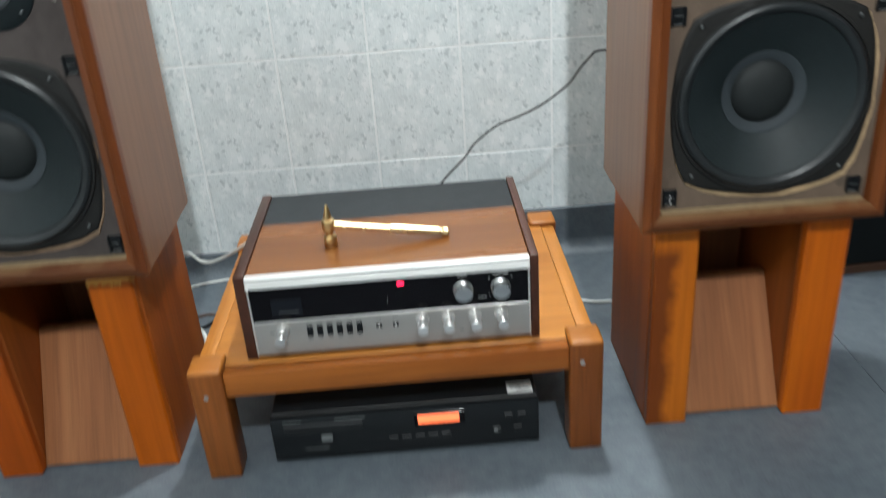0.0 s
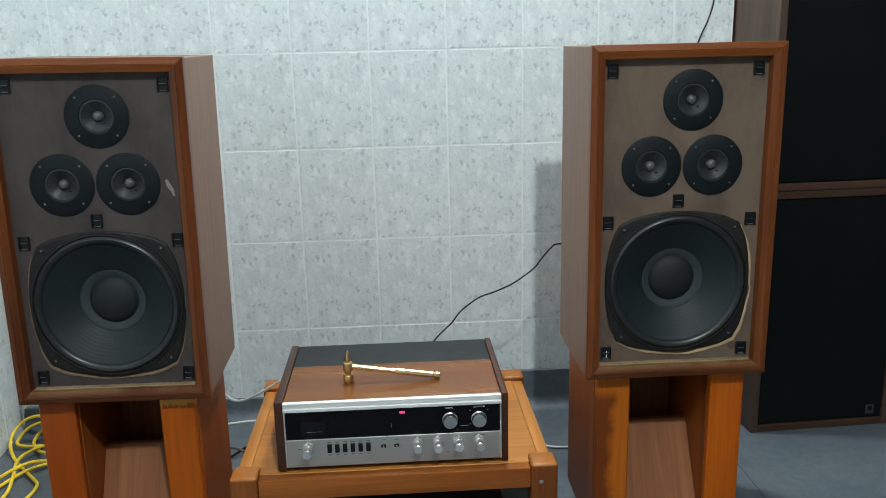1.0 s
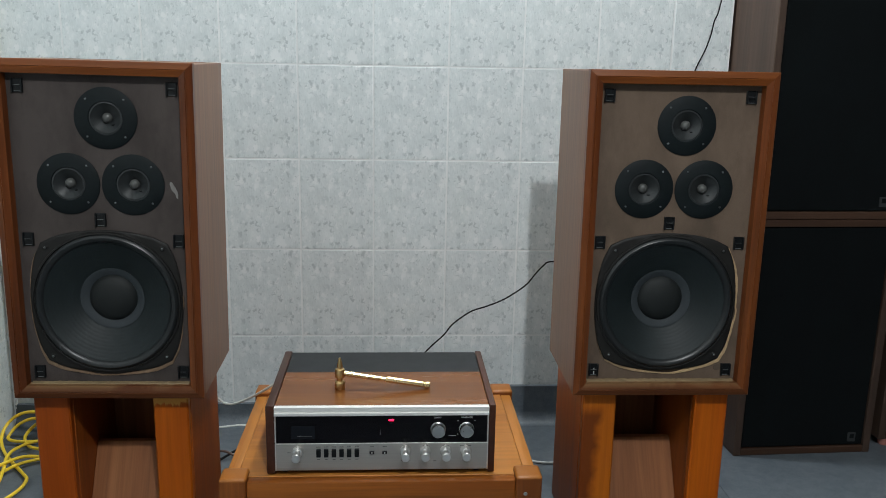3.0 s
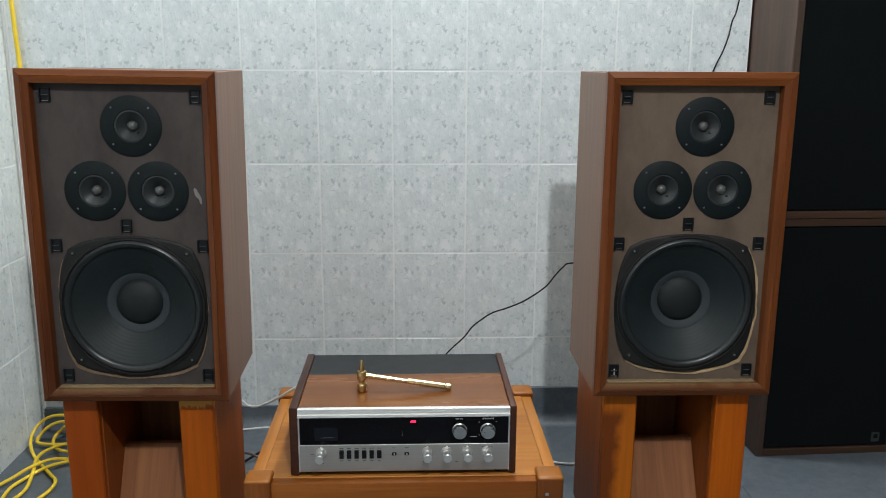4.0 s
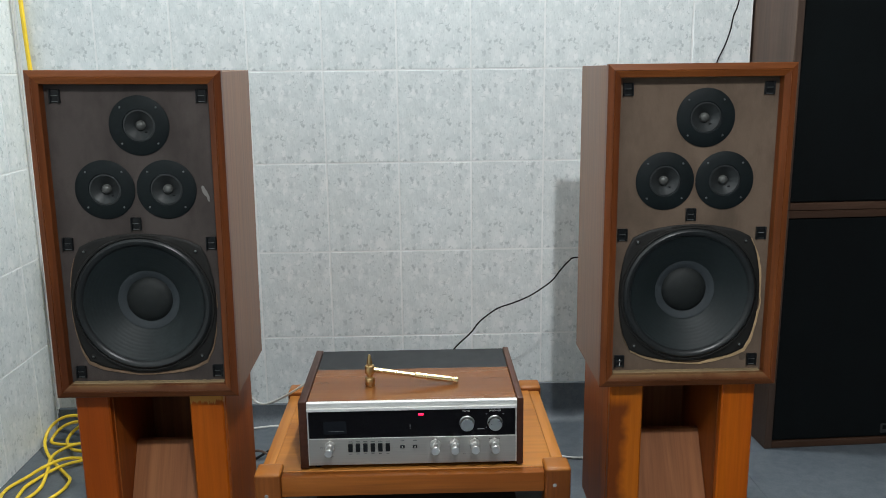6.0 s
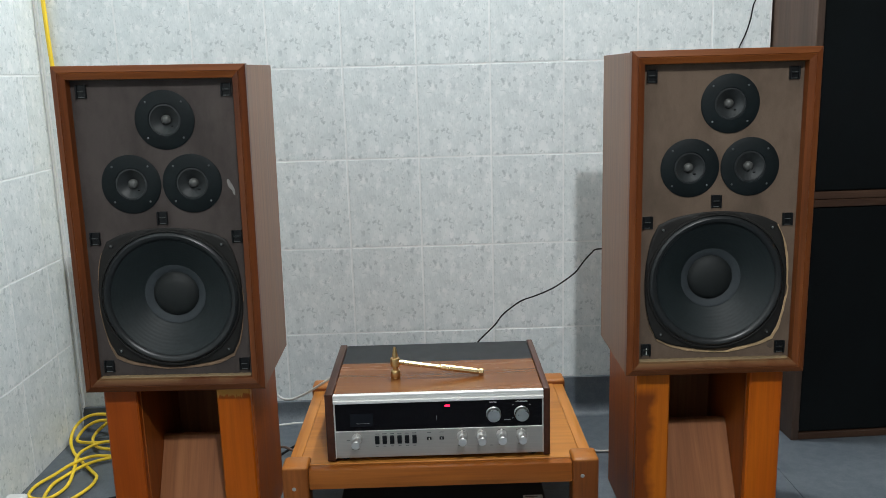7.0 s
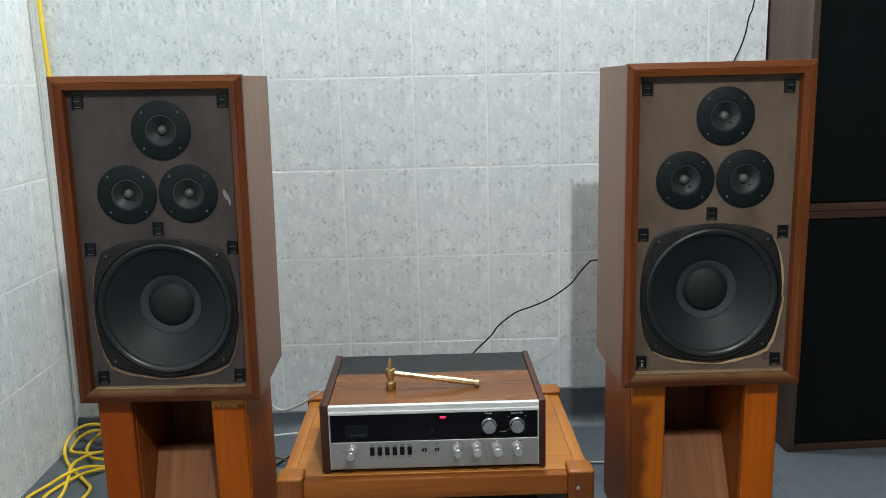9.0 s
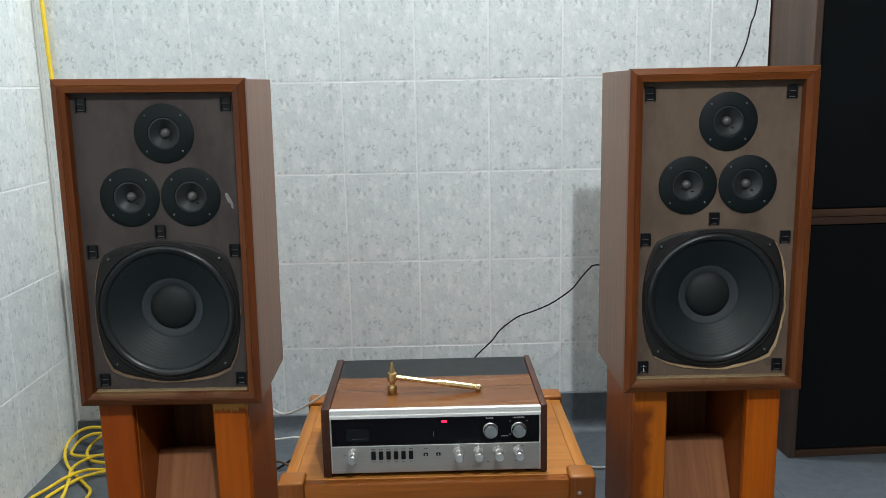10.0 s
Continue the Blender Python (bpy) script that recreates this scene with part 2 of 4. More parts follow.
BAFFLE_R = cloth("tan_brown_baffle", (0.110, 0.078, 0.056), (0.148, 0.107, 0.079))
GRILLE = cloth("black_grille_cloth", (0.0008, 0.0020, 0.0026), (0.0024, 0.0046, 0.0054))
CONE = plain("black_paper_cone", (0.0068, 0.0120, 0.0132), 0.56, scale=120, vary=0.25, bump=0.25, spec=0.4)
RUBBER = plain("black_rubber_surround", (0.011, 0.013, 0.014), 0.36, vary=0.25, bump=0.0)
CASTING = plain("black_cast_frame", (0.0085, 0.0080, 0.0072), 0.58, vary=0.35, scale=60, spec=0.35)
RING = plain("dark_grey_felt_ring", (0.024, 0.031, 0.036), 0.7, scale=200)
CAP = plain("black_dust_cap", (0.0032, 0.0056, 0.0058), 0.7, scale=150)
PLATE = plain("black_driver_plate", (0.0040, 0.0072, 0.0084), 0.60, scale=150, vary=0.25, spec=0.22)
HORN = plain("dark_grey_driver_cone", (0.020, 0.023, 0.024), 0.40, scale=80, spec=0.5)
DOME = plain("grey_centre_dome", (0.075, 0.077, 0.073), 0.38)
RAW_DARK = plain("stained_chipboard_edge", (0.20, 0.13, 0.08), 0.85, scale=120, vary=0.35, bump=0.4)
RAW = plain("raw_chipboard_edge", (0.42, 0.29, 0.16), 0.85, scale=120, vary=0.3, bump=0.4)
LEDGE = plain("old_glue_residue", (0.22, 0.155, 0.082), 0.6, scale=70, vary=0.3)
STEEL = plain("dull_steel_screw", (0.15, 0.16, 0.16), 0.4, 1.0, bump=0.0)
CLIP = plain("black_plastic", (0.004, 0.005, 0.006), 0.42, bump=0.0, spec=0.3)
SILVER = brushed("brushed_aluminium", (0.55, 0.53, 0.495), 0.46, metal=0.85)
LIP = brushed("satin_aluminium_lip", (0.93, 0.92, 0.89), 0.36, metal=0.45)
BRIGHT = brushed("polished_aluminium", (0.88, 0.86, 0.82), 0.32, metal=0.75)
SPUN = brushed("spun_aluminium", (0.66, 0.66, 0.65), 0.27, (45, 45, 45))
CHROME = plain("worn_chrome", (0.79, 0.78, 0.76), 0.32, 0.88, vary=0.12, bump=0.0)
GLASS = plain("black_dial_glass", (0.0025, 0.002, 0.003), 0.12, bump=0.0, spec=0.2)
SMOKE = plain("smoked_meter_window", (0.006, 0.007, 0.010), 0.15, bump=0.0, spec=0.25)
VENT = plain("black_vinyl_vent", (0.0062, 0.0082, 0.0095), 0.6, scale=250, bump=0.3)
BRASS = brushed("polished_brass", (0.80, 0.60, 0.31), 0.24, (30, 30, 30))
BRASS_DARK = brushed("tarnished_brass", (0.68, 0.48, 0.22), 0.30, (30, 30, 30))
RED_LED = glow("red_tuning_lamp", (1.0, 0.01, 0.06), 3.0)
ORANGE_LCD = glow("orange_display", (1.0, 0.17, 0.06), 1.0)
BLACK_STEEL = plain("black_painted_steel", (0.005, 0.006, 0.007), 0.5, scale=180, bump=0.1)
BLACK_TRIM = plain("black_plastic_front", (0.003, 0.004, 0.005), 0.35, bump=0.0)
GREY_PRINT = plain("grey_print", (0.25, 0.26, 0.26), 0.6, bump=0.0)
SLOT = plain("dark_grey_slot", (0.13, 0.14, 0.14), 0.5, bump=0.0)
BADGE = plain("dull_badge", (0.030, 0.033, 0.035), 0.5, bump=0.0)
DARK_PRINT = plain("dark_print", (0.10, 0.10, 0.10), 0.6, bump=0.0)
PAPER = plain("white_paper_sticker", (0.75, 0.75, 0.73), 0.7)
YELLOW = plain("yellow_rubber_cable", (0.84, 0.59, 0.035), 0.42, vary=0.15, scale=25)
WHITE_CORD = plain("white_cord", (0.62, 0.63, 0.60), 0.45)
BLACK_CORD = plain("black_cord", (0.005, 0.005, 0.006), 0.55, spec=0.2)
PINK = plain("dull_pink_rubber", (0.40, 0.17, 0.14), 0.6)


# ---- builders ----
def part(name, bm, material, parent=None, label="", smooth=False):
    """Links a bmesh as one mesh object under a thing or a part."""
    me = bpy.data.meshes.new(name)
    bmesh.ops.recalc_face_normals(bm, faces=bm.faces)
    bm.to_mesh(me)
    bm.free()
    me.materials.append(material)
    if smooth:
        me.polygons.foreach_set("use_smooth", [True] * len(me.polygons))
        me.set_sharp_from_angle(angle=radians(40))
    ob = new(name, me)
    ob.parent = parent
    if label:
        tagged(ob, label)
    return ob


def thing(name, where, label, category, group="", kind=""):
    ob = new(name)
    ob.empty_display_size = 0.05
    ob.matrix_basis = where
    return tagged(ob, label, category, group, kind)


def block(a, b, bevel=0.0015, bm=None, seg=1):
    """A box from corner a to corner b with eased edges."""
    bm = bm or bmesh.new()
    a, b = Vector(a), Vector(b)
    m = Matrix.LocRotScale((a + b) / 2, None, b - a)
    made = bmesh.ops.create_cube(bm, size=1, matrix=m)["verts"]
    if bevel:
        edges = list({e for v in made for e in v.link_edges})
        bmesh.ops.bevel(bm, geom=edges, offset=bevel, segments=seg, affect="EDGES", profile=0.5)
    return bm


def prism(outline, x0, x1, bevel=0.0015):
    """An outline in (y, z), drawn out along x."""
    bm = bmesh.new()
    lo = [bm.verts.new((x0, y, z)) for y, z in outline]
    hi = [bm.verts.new((x1, y, z)) for y, z in outline]
    bm.faces.new(lo), bm.faces.new(hi[::-1])
    for i in range(len(outline)):
        j = (i + 1) % len(outline)
        bm.faces.new((lo[j], lo[i], hi[i], hi[j]))
    if bevel:
        bmesh.ops.bevel(bm, geom=list(bm.edges), offset=bevel, segments=1, affect="EDGES")
    return bm


def lathe(profile, turn=Matrix(), seg=48, bm=None):
    """(radius, height) pairs spun about the axis z, then turned into place; radius 0 closes an end."""
    bm = bm or bmesh.new()
    rings = []
    for r, hgt in profile:
        if r <= 0:
            rings.append([bm.verts.new(turn @ Vector((0, 0, hgt)))])
        else:
            rings.append([bm.verts.new(turn @ Vector((r * math.cos(k * math.tau / seg), r * math.sin(k * math.tau / seg), hgt))) for k in range(seg)])
    for p, q in zip(rings, rings[1:]):
        for k in range(seg):
            j = (k + 1) % seg
            if len(p) == 1 and len(q) > 1:
                bm.faces.new((p[0], q[k], q[j]))
            elif len(q) == 1 and len(p) > 1:
                bm.faces.new((p[k], p[j], q[0]))
            elif len(p) > 1:
                bm.faces.new((p[k], p[j], q[j], q[k]))
    return bm


FACING = Matrix.Rotation(radians(90), 4, "X")  # axis z turned towards -y, out of a front panel


def facing(x, y, z):
    return Matrix.Translation((x, y, z)) @ FACING


def smooth_line(points, steps=8):
    """A Catmull-Rom curve through the points."""
    p = [Vector(q) for q in points]
    p = [p[0] * 2 - p[1], *p, p[-1] * 2 - p[-2]]
    out = []
    for i in range(1, len(p) - 2):
        for k in range(steps):
            t = k / steps
            out.append(0.5 * (2 * p[i] + (p[i + 1] - p[i - 1]) * t + (2 * p[i - 1] - 5 * p[i] + 4 * p[i + 1] - p[i + 2]) * t * t
                              + (3 * p[i] - p[i - 1] - 3 * p[i + 1] + p[i + 2]) * t ** 3))
    return [*out, p[-2]]


def hose(points, radius, seg=8, steps=8):
    """A round cable along a smooth line."""
    bm, line, rings = bmesh.new(), smooth_line(points, steps), []
    side = Vector((0.31, 0.17, 0.94))
    for i, q in enumerate(line):
        way = (line[min(i + 1, len(line) - 1)] - line[max(i - 1, 0)]).normalized()
        side = (side - way * side.dot(way)).normalized()
        up = way.cross(side)
        rings.append([bm.verts.new(q + radius * (math.cos(k * math.tau / seg) * side + math.sin(k * math.tau / seg) * up)) for k in range(seg)])
    for a, b in zip(rings, rings[1:]):
        for k in range(seg):
            bm.faces.new((a[k], a[(k + 1) % seg], b[(k + 1) % seg], b[k]))
    bm.faces.new(rings[0][::-1]), bm.faces.new(rings[-1])
    return bm


def cable(name, points, radius, material, label, category="cable", seg=8):
    base = Vector(points[0])
    ob = part(name, hose([Vector(q) - base for q in points], radius, seg), material, None, "", True)
    ob.location = base
    return tagged(ob, label, category)


def moulding(profile, w, h, side):
    """One mitred bar of a picture-frame moulding round a w x h opening in x and z; profile: (inwards, y)."""
    bm = bmesh.new()
    ends = {"bottom": ((-1, -1), (1, -1)), "top": ((-1, 1), (1, 1)), "left": ((-1, -1), (-1, 1)), "right": ((1, -1), (1, 1))}[side]
    rows = []
    for sx, sz in ends:
        rows.append([bm.verts.new((sx * (w / 2 - u), y, h / 2 + sz * (h / 2 - u))) for u, y in profile])
    for k in range(len(profile) - 1):
        bm.faces.new((rows[0][k], rows[0][k + 1], rows[1][k + 1], rows[1][k]))
    bm.faces.new(rows[0]), bm.faces.new(rows[1][::-1])
    bm.faces.new((rows[0][-1], rows[0][0], rows[1][0], rows[1][-1]))
    return bm


# ---- the room ----
WALL_Y, WALL_X = 1.70, -1.077
RIGHT, BACK, HIGH = 3.2, -3.4, 2.9


def setting(name, a, b, material, label, category):
    return tagged(part(name, block(a, b, 0), material), label, category, kind="structure")


wall_north = setting("wall_north", (WALL_X - 0.1, WALL_Y + 0.0009, 0), (0.890, WALL_Y + 0.12, HIGH), GROUT, "wall of pale grey stone-print ceramic tiles with white grout", "wall")
wall_west = setting("wall_west", (WALL_X - 0.12, BACK, 0), (WALL_X - 0.0009, WALL_Y + 0.0009, HIGH), GROUT, "side wall of pale grey stone-print tiles with white grout", "wall")
# Unseen walls and ceiling close the room; dark grey holds down bounced light.
setting("wall_recess_side", (0.82, WALL_Y + 0.12, 0), (0.890, 2.2, HIGH), UNSEEN_GREY, "unseen plain grey wall, added as the side of a recess", "wall")
setting("wall_recess", (0.82, 2.2, 0), (RIGHT + 0.1, 2.3, HIGH), UNSEEN_GREY, "unseen plain grey wall added behind the stacked loudspeakers", "wall")
setting("wall_east", (RIGHT, BACK, 0), (RIGHT + 0.1, 2.2, HIGH), UNSEEN_GREY, "unseen plain grey wall added to close the room", "wall")
setting("wall_south", (WALL_X - 0.12, BACK - 0.1, 0), (RIGHT + 0.1, BACK, HIGH), UNSEEN_GREY, "unseen plain grey wall added to close the room", "wall")
setting("ceiling", (WALL_X - 0.12, BACK - 0.1, HIGH), (RIGHT + 0.1, 2.3, HIGH + 0.1), UNSEEN_GREY, "unseen plain grey ceiling added to close the room", "ceiling")
floor = setting("floor", (WALL_X - 0.12, BACK - 0.1, -0.1), (RIGHT + 0.1, 2.3, -0.003), SEAM, "blue-grey mottled vinyl floor with a thin dark seam", "floor")
for a, b in (((WALL_X - 0.006, BACK), (0.8089, 2.2)), ((0.8101, 1.0006), (RIGHT, 2.2)), ((0.8101, BACK), (RIGHT, 0.9994))):
    part("vinyl_sheet", block((*a, -0.003), (*b, 0), 0.0006), FLOOR, floor)


def coved_skirting(name, x0, x1, high, label):
    """Floor vinyl turned up the wall in a soft curve."""
    r = 0.034
    curve = [(WALL_Y - 0.008 - r + r * math.sin(a), r - r * math.cos(a) + 0.0005) for a in (k * math.pi / 12 for k in range(7))]
    tagged(part(name, prism([(WALL_Y, 0.0005), *curve, (WALL_Y - 0.008, high - 0.002), (WALL_Y - 0.006, high), (WALL_Y, high)], x0, x1, 0), FLOOR, None, "", True), label, "baseboard", kind="structure")


coved_skirting("baseboard_1", WALL_X, -0.10, 0.064, "low skirting of floor vinyl turned up under the tiles")
coved_skirting("baseboard_2", -0.10, 0.888, 0.114, "taller skirting of floor vinyl turned up under the tiles")
part("corner_seal", hose([(WALL_X + 0.002, WALL_Y - 0.004, z) for z in (0.05, 0.7, 1.4, 2.1, HIGH)], 0.0045, 6, 2), GROUT, wall_north, "white corner seal", True)


# ---- the pair of bookshelf loudspeakers ----
W, H, DEEP, RECESS = 0.358, 0.6405, 0.277, 0.022
PROFILE = [(0.0, 0.020), (0.0, 0.0050), (0.0012, 0.0036), (0.0116, 0.0002), (0.0124, 0.0014), (0.0130, 0.0014), (0.0138, 0.0004), (0.0250, 0.0046), (0.0264, RECESS + 0.002)]


def lobed(half, y, k, seg):
    """A point of a square outline with gently arched sides and rounded corners."""
    a = k * math.tau / seg
    f = abs((a + math.pi / 4) % (math.pi / 2) - math.pi / 4)
    bow = 2.35 * half
    c = half - bow
    r = c * math.cos(f) + math.sqrt(bow * bow - (c * math.sin(f)) ** 2)
    r -= 0.030 * half * math.exp(-((math.pi / 4 - f) / 0.11) ** 2)
    return Vector((r * math.cos(a), y, r * math.sin(a)))


def cast_frame(rows, inner, seg=96):
    """A lobed square flange that turns into a round opening. rows: (half size, y); inner: (radius, y)."""
    bm = bmesh.new()
    rings = [[bm.verts.new(lobed(h, y, k, seg)) for k in range(seg)] for h, y in rows]
    rings += [[bm.verts.new((r * math.cos(k * math.tau / seg), y, r * math.sin(k * math.tau / seg))) for k in range(seg)] for r, y in inner]
    for p, q in zip(rings, rings[1:]):
        for k in range(seg):
            j = (k + 1) % seg
            bm.faces.new((p[k], p[j], q[j], q[k]))
    return bm


DRIVERS = ((0.0, 0.190, 0.1385), (0.016, 0.540, 0.034), (-0.058, 0.418, 0.034), (0.059, 0.418, 0.034))


def pierced(x0, x1, z0, z1, y, thick, holes, seg=40):
    """A board that faces -y with round holes (x, z, radius) through it."""
    bm = bmesh.new()
    loops = [[(x0, z0), (x1, z0), (x1, z1), (x0, z1)]]
    loops += [[(x + r * math.cos(k * math.tau / seg), z + r * math.sin(k * math.tau / seg)) for k in range(seg)] for x, z, r in holes]
    edges = []
    for loop in loops:
        vs = [bm.verts.new((x, y, z)) for x, z in loop]
        edges += [bm.edges.new((vs[k], vs[(k + 1) % len(vs)])) for k in range(len(vs))]
    bmesh.ops.triangle_fill(bm, edges=edges, use_beauty=True)
    made = bmesh.ops.extrude_face_region(bm, geom=list(bm.faces))["geom"]
    bmesh.ops.translate(bm, vec=(0, thick, 0), verts=[v for v in made if isinstance(v, bmesh.types.BMVert)])
    return bm


def at(ob, x, y, z):
    ob.location = (x, y, z)
    return ob


def screw(parent, x, y, z, r=0.0035, material=STEEL):
    at(part("screw", lathe([(0, 0.0016), (r * 0.5, 0.0015), (r, 0.0006), (r, -0.001)], FACING, 10), material, parent, smooth=True), x, y, z)


def small_driver(name, parent, x, z, r, label):
    plate = at(part(name, lathe([(r, -0.002), (r, 0.0018), (r - 0.001, 0.0026), (r * 0.80, 0.0024), (r * 0.78, 0.0029), (r * 0.64, 0.0027), (r * 0.60, 0.0034), (r * 0.55, 0.0034), (r * 0.52, 0.001)], FACING, 56), PLATE, parent, label, True), x, RECESS, z)
    part("cone", lathe([(r * 0.53, 0.002), (r * 0.48, 0.0022), (r * 0.44, -0.0005), (r * 0.17, -0.009), (r * 0.15, -0.011)], FACING, 40), HORN, plate, "dark grey cone", True)
    part("dome", lathe([(r * 0.165, -0.011), (r * 0.16, -0.006), (r * 0.11, -0.002), (0, 0.000)], FACING, 24), DOME, plate, "grey centre dome", True)
    at(part("solder_tag", block((-0.0026, -0.0012, -0.0013), (0.0026, 0.0012, 0.0013), 0.0005), CLIP, plate), r * 0.20, 0.005, -r * 0.22)
    for sx, sz in ((-1, 1), (1, 1), (-1, -1), (1, -1)):
        screw(plate, sx * r * 0.60, -0.0024, sz * r * 0.60, 0.0021)
    return plate


def loudspeaker(where, baffle_material, label, raw_side, raw_material, off):
    sp = thing("bookshelf_speaker", where, label, "loudspeaker", "pair of bookshelf loudspeakers")
    t = 0.018
    bm = block((-W / 2, 0.010, 0), (-W / 2 + t, DEEP, H), 0.001)
    block((W / 2 - t, 0.010, 0), (W / 2, DEEP, H), 0.001, bm)
    block((-W / 2 + t, DEEP - t, 0), (W / 2 - t, DEEP, H), 0, bm)
    part("cabinet", bm, VENEER, sp, "pale walnut veneer sides")
    part("top_panel", block((-W / 2 + t, 0.010, H - t), (W / 2 - t, DEEP - t, H - 0.0005), 0.0008), VENEER, sp)
    part("bottom_panel", block((-W / 2 + t, 0.010, 0.0005), (W / 2 - t, DEEP - t, t), 0.0008), VENEER, sp)
    for side in ("bottom", "top", "left", "right"):
        part("front_frame", moulding(PROFILE, W + 0.002, H + 0.002, side), {"bottom": FRAME_FOOT_SHADED, "top": FRAME_TOP_LIT}.get(side, FRAME_SHADED), sp, "red-brown moulded front frame")
    part("baffle", pierced(-W / 2 + t, W / 2 - t, t, H - t, RECESS, 0.012, [(x + off, z, r) for x, z, r in DRIVERS]), baffle_material, sp, "recessed front board")
    # residue of old glue along the foot of the board
    bm, prev = bmesh.new(), None
    for k in range(61):
        x, d, h = -0.150 + k * 0.005, RECESS - 0.7 * random.uniform(0.011, 0.013), 0.0235 + random.uniform(0.0015, 0.0025)
        ring = [bm.verts.new(q) for q in ((x, RECESS + 0.001, 0.0255), (x, d, 0.0255), (x, d + 0.001, h * 0.6 + 0.0120), (x, RECESS + 0.001, h + 0.0035))]
        if prev:
            for m in range(4):
                bm.faces.new((prev[m], prev[(m + 1) % 4], ring[(m + 1) % 4], ring[m]))
        else:
            bm.faces.new(ring)
        prev = ring
    bm.faces.new(prev[::-1])
    part("glue_strip", bm, LEDGE, sp, "yellowed old glue along the lower edge")
    # woofer in its rough cut-out
    wx, wz = off, 0.190
    cut = at(part("cutout_edge", cast_frame([(0.1432, 0.0), (0.1428, -0.0022), (0.1395, -0.0026)], [(0.1405, -0.001)]), raw_material, sp, "rough raw chipboard edge round the woofer"), wx + raw_side, RECESS, wz - 0.0062)
    cut.data.shade_flat()
    for k, v in enumerate(cut.data.vertices):
        v.co *= 1 + 0.010 * math.sin(k % 96 * 0.46 + wx * 900) * math.sin(k % 96 * 0.17 + 1) + random.uniform(-0.004, 0.004)
    wf = at(part("woofer", cast_frame([(0.1415, -0.001), (0.1415, -0.0045), (0.1395, -0.0062), (0.136, -0.0062)], [(0.1390, -0.0070), (0.1382, -0.0100), (0.1352, -0.0105), (0.1335, -0.008)]), CASTING, sp, "large black woofer with a lobed cast frame", True), wx, RECESS, wz)
    part("surround", lathe([(0.1345, 0.007), (0.1325, 0.0105), (0.1285, 0.0130), (0.1235, 0.0122), (0.1195, 0.0080), (0.1180, 0.0055)], FACING, 72), RUBBER, wf, "glossy black rubber surround", True)
    prof = [(0.1180, 0.0055)]
    for k in range(1, 29):
        r = 0.118 - k * 0.0576 / 28
        prof.append((r, 0.0055 - (0.118 - r) * 0.57 + (0.00028 if k % 3 == 1 else 0.0)))
    part("cone", lathe(prof, FACING, 72), CONE, wf, "black paper cone with faint ribs", True)
    edge = prof[-1]
    part("felt_ring", lathe([(edge[0] + 0.0005, edge[1] + 0.0015), (edge[0] - 0.003, edge[1] + 0.0012), (0.0450, edge[1] - 0.0058)], FACING, 64), RING, wf, "dark grey felt ring", True)
    b = edge[1] - 0.0056
    part("dust_cap", lathe([(0.0460, b - 0.001), (0.0450, b + 0.002), (0.038, b + 0.0075), (0.027, b + 0.0120), (0.013, b + 0.0145), (0, b + 0.0152)], FACING, 48), CAP, wf, "black dust cap", True)
    for sx, sz in ((-1, 1), (1, 1), (-1, -1), (1, -1)):
        screw(wf, sx * 0.1075, -0.0062, sz * 0.1075, 0.0055, CASTING)
        screw(wf, sx * 0.1075, -0.0078, sz * 0.1075, 0.0025)
    small_driver("tweeter", sp, 0.016 + off, 0.540, 0.0565, "round black tweeter with four screws")
    small_driver("midrange", sp, -0.058 + off, 0.418, 0.0570, "round black midrange driver with four screws")
    small_driver("midrange", sp, 0.059 + off, 0.418, 0.0570, "round black midrange driver with four screws")
    for x, z in ((-0.136, 0.595), (0.136, 0.595), (-0.138, 0.312), (0.138, 0.312), (-0.004, 0.351), (-0.136, 0.049), (0.136, 0.049)):
        bm = block((-0.0100, -0.0022, -0.0125), (0.0100, 0.001, 0.0125), 0.0006)
        block((-0.0100, -0.0060, -0.0125), (-0.0070, -0.0020, 0.0125), 0.0006, bm)
        block((0.0070, -0.0060, -0.0125), (0.0100, -0.0020, 0.0125), 0.0006, bm)
        block((-0.0068, -0.0048, -0.0020), (0.0068, -0.0020, 0.0012), 0.0005, bm)
        clip = at(part("grille_clip", bm, CLIP, sp, "black plastic grille clip"), x + off, RECESS, z)
        part("slot", block((-0.0058, -0.0032, -0.0108), (0.0058, -0.0018, -0.0098), 0.0002), SLOT, clip)
        part("slot", block((-0.0058, -0.0052, 0.0008), (0.0058, -0.0044, 0.0016), 0.0002), SLOT, clip)
    return sp


sp_right = loudspeaker(pose(0.5277, 0.9835, 0.3795, -0.15, 0, -0.3), BAFFLE_R, "brown wooden loudspeaker without grille, tan front board", 0.0040, RAW, -0.0015)
sp_left = loudspeaker(pose(-0.5635, 0.982, 0.3792, 0.3, 0.7, 0.5), BAFFLE_L, "brown wooden loudspeaker without grille, grey-brown front board", -0.0012, RAW_DARK, 0.0023)
bm = block((-0.0008, -0.0006, -0.006), (0.0008, 0.0004, 0.007), 0.0002)
block((-0.0008, -0.0006, 0.001), (0.0040, 0.0004, 0.0022), 0.0002, bm)
at(part("scratch", bm, PAPER, sp_right, "white scratch on a grille clip"), -0.1365, RECESS - 0.0032, 0.046)
# pale scuff beside the right-hand midrange of the grey board, and the shallow filler spot on the tan one
bm = bmesh.new()
